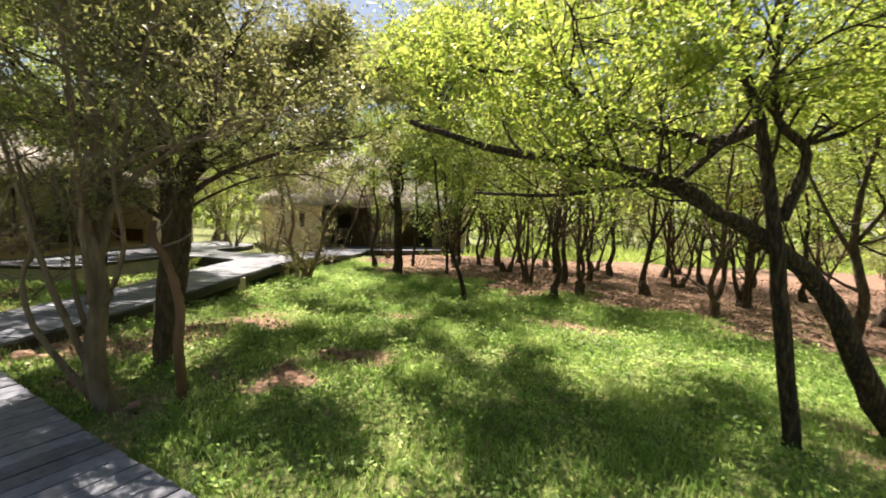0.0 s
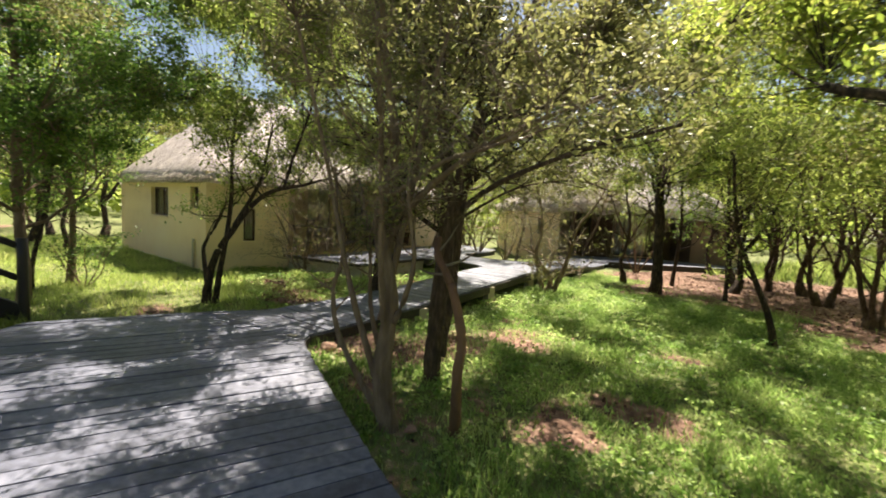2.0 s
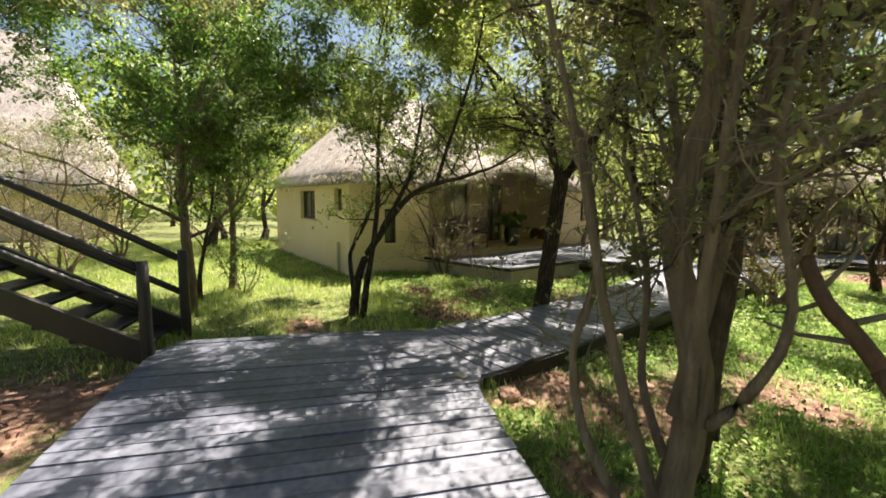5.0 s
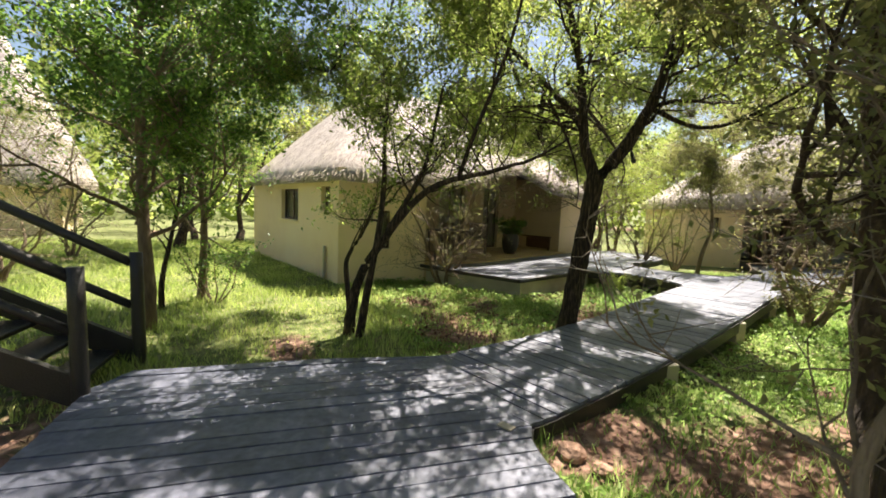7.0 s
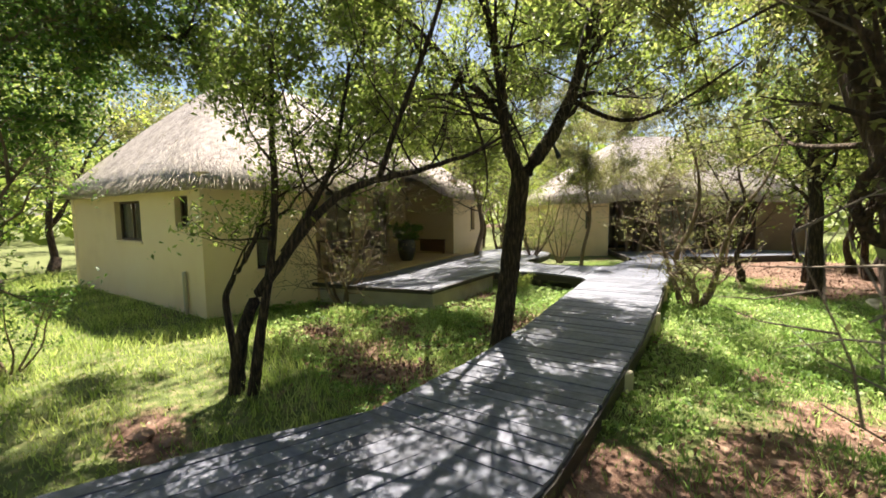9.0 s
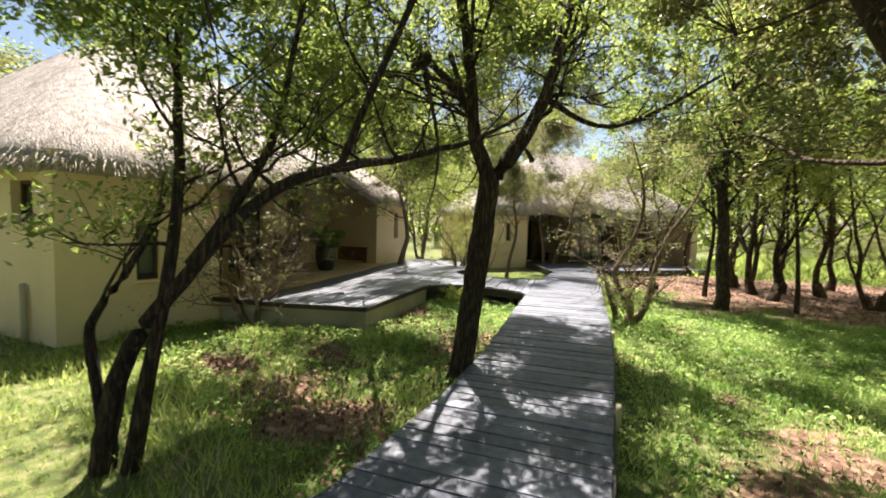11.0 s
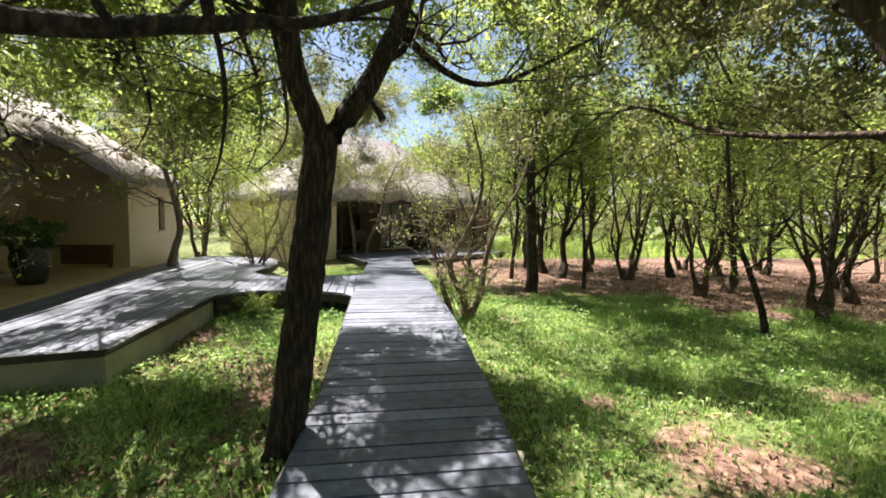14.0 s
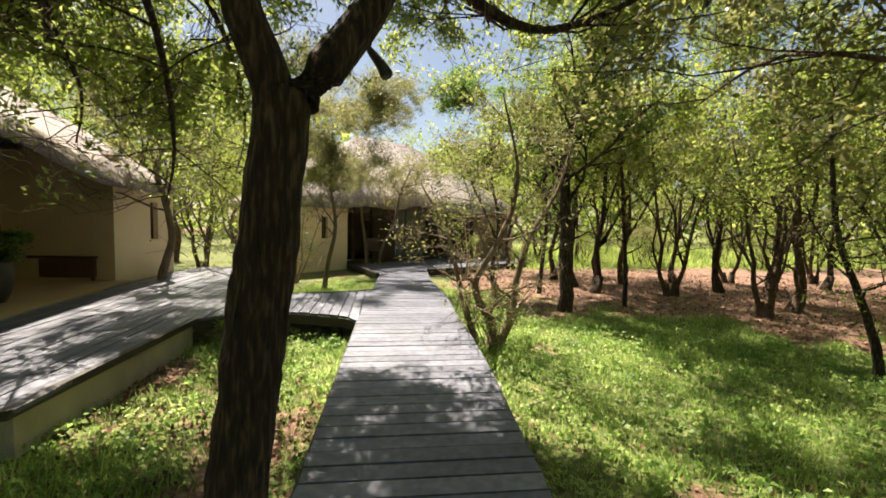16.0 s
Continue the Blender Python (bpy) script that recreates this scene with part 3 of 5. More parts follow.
wall("wall", C, F, -0.15, 2.45, PLASTER, house_1, [(0.86, 1.14, 0.74, 1.58)])
# porch recess walls use a darker tan than the cream outer walls
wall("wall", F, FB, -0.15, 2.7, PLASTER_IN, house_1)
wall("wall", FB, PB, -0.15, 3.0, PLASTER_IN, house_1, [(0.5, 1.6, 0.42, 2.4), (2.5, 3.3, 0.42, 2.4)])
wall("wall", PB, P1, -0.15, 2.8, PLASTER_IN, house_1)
wall("wall", P1, P2, -0.15, 2.5, PLASTER, house_1, [(1.05, 1.3, 1.15, 1.95)])
wall("wall", P2, (-21.6, 7.9), -0.15, 2.5, PLASTER, house_1)
wall("wall", (-21.6, 7.9), L, -0.15, 2.5, PLASTER, house_1)
for a, b, z0, z1 in SW:
    n = math.dist(L, C)
    window(house_1, L, C, n - b, n - a, z0, z1, 1 if b - a > 1 else 0)
window(house_1, C, F, 0.86, 1.14, 0.74, 1.58, 0, 0.06)
window(house_1, FB, PB, 0.5, 1.6, 0.42, 2.4, 1)
window(house_1, FB, PB, 2.5, 3.3, 0.42, 2.4, 1)
window(house_1, P1, P2, 1.05, 1.3, 1.15, 1.95, 0)
porch_poly = [(-12.66, 2.95), (-12.5, 3.05), (-12.72, 4.4), (-13.6, 5.93), (-14.96, 8.4), (-15.3, 8.4), (-16.8, 7.5), (-15.0, 3.55)]
bm = bmesh.new()
low = [bm.verts.new((x, y, -0.05)) for x, y in porch_poly]
high = [bm.verts.new((x, y, 0.405)) for x, y in porch_poly]
bm.faces.new(high), bm.faces.new(list(reversed(low)))
for k in range(len(porch_poly)):
    j = (k + 1) % len(porch_poly)
    bm.faces.new((low[k], low[j], high[j], high[k]))
part("porch_floor", bm, house_1, "ochre screed porch floor", SCREED)
thatch_roof(house_1, [L, C, F, (-13.7, 5.6), P1, P2, (-21.6, 7.9)], ((-17.0, 2.2), (-18.2, 5.4)), 2.2, 5.4, 0.32, 0.15,
            lambda x, y: 0.5 * math.exp(-((x + 13.7) ** 2 + (y - 5.8) ** 2) / 2.6))
# drain pipe on the south wall
d = (Vector(L) - Vector(C)).normalized()
q = Vector(C) + d * 0.6 + Vector((d.y, -d.x)) * -0.05
drain = pole("drain_pipe", (q.x, q.y, -0.1), (q.x, q.y, 0.74), 0.035, 0.035, CONCRETE, house_1, 8, "grey upright drain pipe")

# far house
house_2 = base("thatched_house", label="shaded thatched house with arched eave over dark glazed doors", category="house")
A, B, Q, S = (-14.68, 13.1), (-14.05, 15.1), (-10.75, 20.1), (-9.15, 20.95)
BB, QB = (-15.4, 15.9), (-12.2, 21.0)
wall("wall", A, B, -0.15, 2.3, PLASTER, house_2, [(1.0, 1.25, 1.05, 1.75)])
# recess walls and right end wall carry shade in their brown
wall("wall", B, BB, -0.15, 2.5, PLASTER_PORCH_SHADE, house_2)
doors = [(0.35, 1.05, 0.13, 2.15), (1.2, 2.0, 0.13, 2.15), (3.1, 4.9, 0.13, 2.15)]
wall("wall", BB, QB, -0.15, 2.7, PLASTER_PORCH_SHADE, house_2, doors)
wall("wall", QB, Q, -0.15, 2.5, PLASTER_PORCH_SHADE, house_2)
wall("wall", Q, S, -0.15, 2.3, PLASTER_TREE_SHADE, house_2)
wall("wall", S, (-13.5, 25.0), -0.15, 2.3, PLASTER, house_2)
wall("wall", (-13.5, 25.0), (-19.5, 16.0), -0.15, 2.3, PLASTER, house_2)
wall("wall", (-19.5, 16.0), A, -0.15, 2.3, PLASTER, house_2)
window(house_2, A, B, 1.0, 1.25, 1.05, 1.75, 0)
window(house_2, BB, QB, 0.35, 1.05, 0.13, 2.15, 0)
window(house_2, BB, QB, 3.1, 4.9, 0.13, 2.15, 2, 0.1, True)
thatch_roof(house_2, [A, B, (-12.8, 17.5), Q, S, (-13.5, 25.0), (-19.5, 16.0)], ((-15.3, 18.0), (-14.0, 20.2)), 2.05, 5.1, 0.4, 0.24,
            lambda x, y: 0.16 * math.exp(-((x + 12.8) ** 2 + (y - 17.4) ** 2) / 6.0) * (1.0 + 0.7 * math.sin(2.6 * (0.53 * (x + 14.05) + 0.85 * (y - 15.1)))))

# third house, beyond the stair
house_3 = base("thatched_house", label="large pale thatched house with pinkish walls among trees", category="house")
ring = [(-21.5, -16.5), (-24.0, -9.0), (-31.5, -11.5), (-29.0, -19.0)]
for p, q in zip(ring, ring[1:] + ring[:1]):
    wall("wall", p, q, -0.15, 2.4, PLASTER, house_3, [(2.2, 3.3, 1.0, 2.0)])
thatch_roof(house_3, ring, ((-26.0, -15.2), (-27.0, -12.6)), 1.9, 9.2, 0.9, 0.35)


# ---- stair, rails and the white block ----
stair = base("timber_stair", label="black stained timber stair with pole handrails", category="stair")
SX0, SX1, SY0, SLOPE = -7.22, -8.2, -1.33, 0.54
for x in (SX0, SX1):
    for y, zt in ((SY0 if x == SX0 else -1.26, 1.13), (-3.55, 2.42)):
        pole("post", (x, y, -0.2), (x, y, zt), 0.062, 0.055, DARKWOOD, stair)
    pole("handrail", (x, SY0 + 0.02, 1.03), (x, -3.62, 1.03 + 2.31 * SLOPE), 0.043, 0.04, DARKWOOD, stair)
    pole("handrail", (x, SY0 + 0.02, 0.60), (x, -3.62, 0.60 + 2.31 * SLOPE), 0.04, 0.037, DARKWOOD, stair)
    pole("handrail", (x, -3.62, 2.28), (x, -5.4, 2.30), 0.043, 0.04, DARKWOOD, stair)
    v, f = [], []
    for y, z in ((-1.28, -0.02), (-3.62, -0.02 + 2.34 * SLOPE)):
        for dx in (-0.03, 0.03):
            v += [(x + dx, y, z), (x + dx, y, z + 0.26)]
    f = [(0, 1, 3, 2), (4, 6, 7, 5), (0, 4, 5, 1), (2, 3, 7, 6), (1, 5, 7, 3), (0, 2, 6, 4)]
    part("stringer", mesh_of("stringer", v, f, DARKWOOD), stair)
for k in range(7):
    z, y = 0.17 + 0.165 * k, -1.42 - 0.305 * k
    part("tread", boxed((SX1 + 0.03, y - 0.3, z - 0.045), (SX0 - 0.03, y, z), 0.008), stair, "", DARKWOOD)
part("upper_landing", boxed((SX1 - 0.1, -5.6, 1.22), (SX0 + 0.1, -3.56, 1.3), 0.01), stair, "", DARKWOOD)
for x in (SX0, SX1):
    pole("post", (x, -5.4, -0.2), (x, -5.4, 2.4), 0.06, 0.055, DARKWOOD, stair)

block = base("low_wall", label="whitewashed low plastered wall end beside the landing", category="wall")
part("body", boxed((-4.58, -2.3, -0.1), (-3.75, -1.18, 0.54), 0.02), block, "", WHITE)
part("coping", boxed((-4.61, -2.33, 0.542), (-3.72, -1.15, 0.60), 0.015), block, "", WHITE)

# porch things
def clay_pot(x, y, z, r, h):
    pot = base("clay_pot", x, y, z, label="large dark clay pot with leafy plant on the porch", category="pot")
    v, f = [], []
    prof = ((0.62, 0), (0.8, 0.18), (0.97, 0.5), (1.0, 0.72), (0.9, 0.9), (0.96, 1.0), (0.85, 1.0), (0.78, 0.85))
    n = 20
    for rr, hh in prof:
        v += [(r * rr * math.cos(2 * math.pi * k / n), r * rr * math.sin(2 * math.pi * k / n), h * hh) for k in range(n)]
    for j in range(len(prof) - 1):
        f += [(j * n + k, j * n + (k + 1) % n, (j + 1) * n + (k + 1) % n, (j + 1) * n + k) for k in range(n)]
    f.append(tuple(range((len(prof) - 1) * n, len(prof) * n)))
    f.append(tuple(reversed(range(n))))
    part("pot_body", mesh_of("pot_body", v, f, CLAY, True), pot)
    return pot


pots = [clay_pot(-14.55, 6.15, 0.405, 0.26, 0.6)]
chest = base("wooden_chest", -16.0, 8.05, 0.405, 24, label="red brown wooden chest bench against the porch wall", category="chest")
part("chest_body", boxed((-0.55, -0.25, 0.06), (0.55, 0.25, 0.42), 0.01), chest, "", CHESTWOOD)
part("lid", boxed((-0.58, -0.28, 0.422), (0.58, 0.28, 0.47), 0.01), chest, "", CHESTWOOD)
for x in (-0.5, 0.5):
    for y in (-0.2, 0.2):
        part("foot", boxed((x - 0.03, y - 0.03, 0.0), (x + 0.03, y + 0.03, 0.058), 0.004), chest, "", CHESTWOOD)


def porch_chair(x, y, z, rz):
    chair = base("porch_chair", x, y, z, rz, label="dark wooden porch chair in the shade", category="chair", group="porch chairs")
    part("seat", boxed((-0.25, -0.25, 0.40), (0.25, 0.25, 0.45), 0.01), chair, "", FRAME)
    part("backrest", boxed((-0.25, 0.21, 0.452), (0.25, 0.25, 0.9), 0.01), chair, "", FRAME)
    for sx in (-1, 1):
        for sy in (-1, 1):
            part("leg", boxed((sx * 0.22 - 0.022, sy * 0.22 - 0.022, 0), (sx * 0.22 + 0.022, sy * 0.22 + 0.022, 0.398), 0.004), chair, "", FRAME)
        part("armrest", boxed((sx * 0.26 - 0.025, -0.24, 0.62), (sx * 0.26 + 0.025, 0.208, 0.65), 0.006), chair, "", FRAME)
    return chair


porch_chair(-13.9, 4.1, 0.405, 120)
porch_chair(-14.35, 5.0, 0.405, 70)
table = base("porch_table", -13.35, 3.75, 0.405, 20, label="small dark wooden table on the shaded porch", category="table")
part("tabletop", boxed((-0.4, -0.4, 0.70), (0.4, 0.4, 0.74), 0.01), table, "", FRAME)
for sx in (-1, 1):
    for sy in (-1, 1):
        part("leg", boxed((sx * 0.34 - 0.025, sy * 0.34 - 0.025, 0), (sx * 0.34 + 0.025, sy * 0.34 + 0.025, 0.698), 0.004), table, "", FRAME)


def stone(seed, x, y, z, size, material, label):
    """A rough stone, from a knocked-about ball."""
    bm = bmesh.new()
    bmesh.ops.create_icosphere(bm, subdivisions=2, radius=1.0)
    for w in bm.verts:
        n = 1 + 0.35 * noise.noise(w.co * 1.3 + Vector((seed, 0, 0)))
        w.co = Vector((w.co.x * size * n, w.co.y * size * 0.8 * n, w.co.z * size * 0.5 * n))
    rock = base("stone", x, y, z, seed * 40, label=label, category="stone")
    part("rock", bm, rock, "", material)
    return rock


BRICKISH = surface("reddish_stone", ((0.25, (0.20, 0.10, 0.07)), (0.6, (0.40, 0.25, 0.18)), (0.8, (0.55, 0.40, 0.32))), 7, rough=0.9, bump=0.6, bump_scale=40)
for k, (x, y, s) in enumerate(((-5.72, 2.12, 0.11), (-5.5, 2.2, 0.07), (-8.35, 0.12, 0.09), (-8.1, 0.3, 0.06), (-7.9, 2.4, 0.07), (-8.25, 2.15, 0.06), (-3.5, 2.15, 0.05))):
    stone(k, x, y, 0.02, s, BRICKISH, "small reddish stone lying at the deck edge")
plate = base("metal_plate", -5.95, 1.72, 0.134, 30, label="small pale metal plate lying on the deck boards", category="plate")
part("rim", boxed((-0.06, -0.035, 0.0), (0.06, 0.035, 0.012), 0.003), plate, "", CONCRETE)
porch_chair(-13.5, 16.1, TER, 60)


# ---- trees ----
def leaf_quads(centres, size, rng, up=0.35, narrow=0.42, droop=0.0):
    """Small pointed leaves round the centres: a kite of four corners each, turned every way."""
    n = len(centres)
    d = rng.normal(size=(n, 3))
    d[:, 2] -= droop
    d /= np.linalg.norm(d, axis=1)[:, None] + 1e-9
    nrm = rng.normal(size=(n, 3)) + np.array([0, 0, up * 2])
    side = np.cross(d, nrm)
    side /= np.linalg.norm(side, axis=1)[:, None] + 1e-9
    ln = size * rng.uniform(0.6, 1.35, size=(n, 1))
    w = ln * narrow * rng.uniform(0.7, 1.2, size=(n, 1))
    base_pt, tip = centres - d * ln * 0.5, centres + d * ln * 0.5
    mid = centres - d * ln * 0.08
    fold = np.cross(side, d) * w * 0.25
    return np.stack([base_pt, mid + side * w * 0.5 + fold, tip, mid - side * w * 0.5 + fold], axis=1).reshape(-1, 3)


STROLL = ((0.5, 0.3), (-1.5, 0.55), (-3.6, 0.3), (-5.4, 0.4), (-6.2, 1.0), (-6.9, 2.5), (-7.6, 4.3))


class Growth:
    """Collects the wood and the leaf places of one tree."""

    def __init__(self, seed):
        self.rng, self.np = random.Random(seed), np.random.default_rng(seed)
        self.trunk, self.branch, self.twig = ([], []), ([], []), ([], [])
        self.sites, self.nodes = [], []

    def limb(self, pts, r0, r1, into=None, sides=10, per=4):
        pts = fine_curve(pts, per)
        n = len(pts)
        pts = [p + Vector((self.rng.gauss(0, 1), self.rng.gauss(0, 1), self.rng.gauss(0, 1))) * r0 * 0.2 / per if 0 < i < n - 1 else p for i, p in enumerate(pts)]
        radii = [r0 + (r1 - r0) * (i / (n - 1)) ** 0.8 for i in range(n)]
        tube(*(into or self.trunk), pts, radii, sides, 0.09 if sides > 7 else 0.06, self.rng)
        self.nodes += [(p, r) for p, r in zip(pts, radii)][len(pts) // 3:]
        return pts, radii

    def shoot(self, p, d, length, r, level, rise=0.25, leaves=14, bare=0.0):
        """A branch that wanders from p along d and bears shorter ones, down to leafy twigs."""
        rng, n = self.rng, 5 if level > 1 else 4 if level else 2
        pts, q, d = [p.copy()], p.copy(), d.normalized()
        for k in range(n):
            d = (d + Vector((rng.gauss(0, 0.24), rng.gauss(0, 0.24), rng.gauss(0.0, 0.2) + rise * 0.25))).normalized()
            q = q + d * (length / n)
            pts.append(q)
        if level > 0 or rng.random() < 0.6:
            tube(*(self.branch if level > 0 else self.twig), pts, [r * (1 - 0.8 * k / n) for k in range(n + 1)], 5 if level > 0 else 3, 0, rng, False)
        if level == 0:
            if rng.random() >= bare:
                t = self.np.uniform(0.1, 1.08, leaves)
                arr = np.array([tuple(x) for x in pts])
                i = np.minimum((t * n).astype(int), n - 1)
                f = (t * n - i)[:, None]
                self.sites.append(arr[i] * (1 - f) + arr[i + 1] * f + self.np.normal(0, 0.035 + 0.04 * length, (leaves, 3)))
            return
        self.nodes.append((pts[n - 1], r * 0.5))
        kids = rng.randint(4, 6) if level == 1 else rng.randint(3, 5)
        for k in range(kids):
            t = 0.25 + 0.75 * (k + rng.random()) / kids
            i = min(int(t * n), n - 1)
            at = pts[i].lerp(pts[i + 1], t * n - i) if t < 1 else pts[-1]
            nd = (d * 0.6 + Vector((rng.gauss(0, 0.75), rng.gauss(0, 0.75), rng.gauss(0.1, 0.5)))).normalized()
            self.shoot(at, nd, length * rng.uniform(0.45, 0.7), max(0.003, r * 0.45), level - 1, rise, leaves, bare)

    def clothe(self, limb, count, length, level=2, start=0.4, rise=0.3, leaves=14, bare=0.0, outward=1.0):
        pts, radii = limb
        for k in range(count):
            t = start + (1 - start) * (k + self.rng.random()) / count
            i = min(int(t * (len(pts) - 1)), len(pts) - 2)
            d = (pts[i + 1] - pts[i]).normalized()
            w = self.rng.uniform(0, 2 * math.pi)
            nd = d * 0.45 + Vector((math.cos(w), math.sin(w), self.rng.uniform(-0.15, 0.6))) * outward
            self.shoot(pts[i], nd, length * self.rng.uniform(0.7, 1.25), max(0.006, radii[i] * 0.45), level, rise, leaves, bare)

    def fill(self, centre, radii, clusters, leaves=22, twigs=5, wooden=True):
        """Leafy sprays through an uneven crown, each carried by a thin branch from the wood next to it."""
        rng, c = self.rng, Vector(centre)
        near, r = min(self.nodes, key=lambda k: (k[0] - c).length)
        if (near - c).length > 1.1:  # a limb of its own leads to a crown that stands off
            rise = Vector((rng.gauss(0, 0.15), rng.gauss(0, 0.15), 0.25))
            self.limb([near, near.lerp(c, 0.45) + rise, c, c + (c - near) * 0.2], max(0.012, min(0.04, r * 0.8)), 0.008, self.branch, 6)
        nodes = list(self.nodes)
        for _ in range(clusters):
            for _ in range(14):  # sprays gather in lumps with gaps between them
                d = Vector((rng.gauss(0, 1), rng.gauss(0, 1), rng.gauss(0, 1))).normalized() * rng.random() ** 0.45
                p = c + Vector((d.x * radii[0], d.y * radii[1], d.z * radii[2])) * (0.85 + 0.35 * noise.noise(d * 2.3 + c))
                if noise.noise(p * 1.3) + 0.9 * noise.noise(p * 3.1) > 0.36:
                    break
            if p.z < 1.5 and c.z > 2:
                p.z = 1.5 + rng.random() * 0.4
            q, r = min(nodes, key=lambda k: (k[0] - p).length + (0.6 if k[0].z > p.z else 0.0))
            mid = q.lerp(p, 0.5) + Vector((rng.gauss(0, 0.1), rng.gauss(0, 0.1), rng.uniform(-0.05, 0.2)))
            r = max(0.004, min(0.018, r * 0.5))
            tube(*self.branch, [q, mid, mid.lerp(p, 0.55), p], [r, r * 0.75, r * 0.5, r * 0.3], 3, 0, rng, False)
            out = (p - q).normalized()
            for k in range(twigs):
                nd = out * 0.6 + Vector((rng.gauss(0, 0.8), rng.gauss(0, 0.8), rng.gauss(0, 0.45)))
                ln = rng.uniform(0.18, 0.38)
                if wooden:
                    self.shoot(mid.lerp(p, rng.uniform(0.3, 1.0)), nd, ln, 0.005, 0, 0.1, leaves)
                else:
                    t = self.np.uniform(0, 1, (leaves, 1))
                    self.sites.append(np.array(p) + t * np.array(nd.normalized() * ln * 1.5) + self.np.normal(0, 0.11, (leaves, 3)))

    def raise_tree(self, name, bark, leaf, size, label, twig=None, origin=None, category="tree", up=0.35, group="", narrow=0.42):
        o = Vector(origin)
        tree = base(name, *o, label=label, category=category, group=group)
        for pname, (v, f), mat in (("trunk", self.trunk, bark), ("branchwork", self.branch, bark), ("twig_mass", self.twig, twig or bark)):
            if v:
                made = part(pname, mesh_of(pname, [x - o for x in v], f, mat, True), tree)
                if pname != "trunk":
                    made["kind"] = "stuff"
        if self.sites:
            c = np.concatenate(self.sites)
            for a, e in zip(STROLL, STROLL[1:]):  # nothing hangs into the way at head height
                a, e = np.array(a), np.array(e)
                t = np.clip(((c[:, :2] - a) @ (e - a)) / ((e - a) @ (e - a)), 0, 1)
                far = np.linalg.norm(c[:, :2] - a - t[:, None] * (e - a), axis=1)
                c = c[(far > 1.0) | (c[:, 2] > 3.0)]
            part("crown", bulk("crown", leaf_quads(c - np.array(o), size, self.np, up, narrow), 4, leaf), tree)["kind"] = "stuff"
        return tree


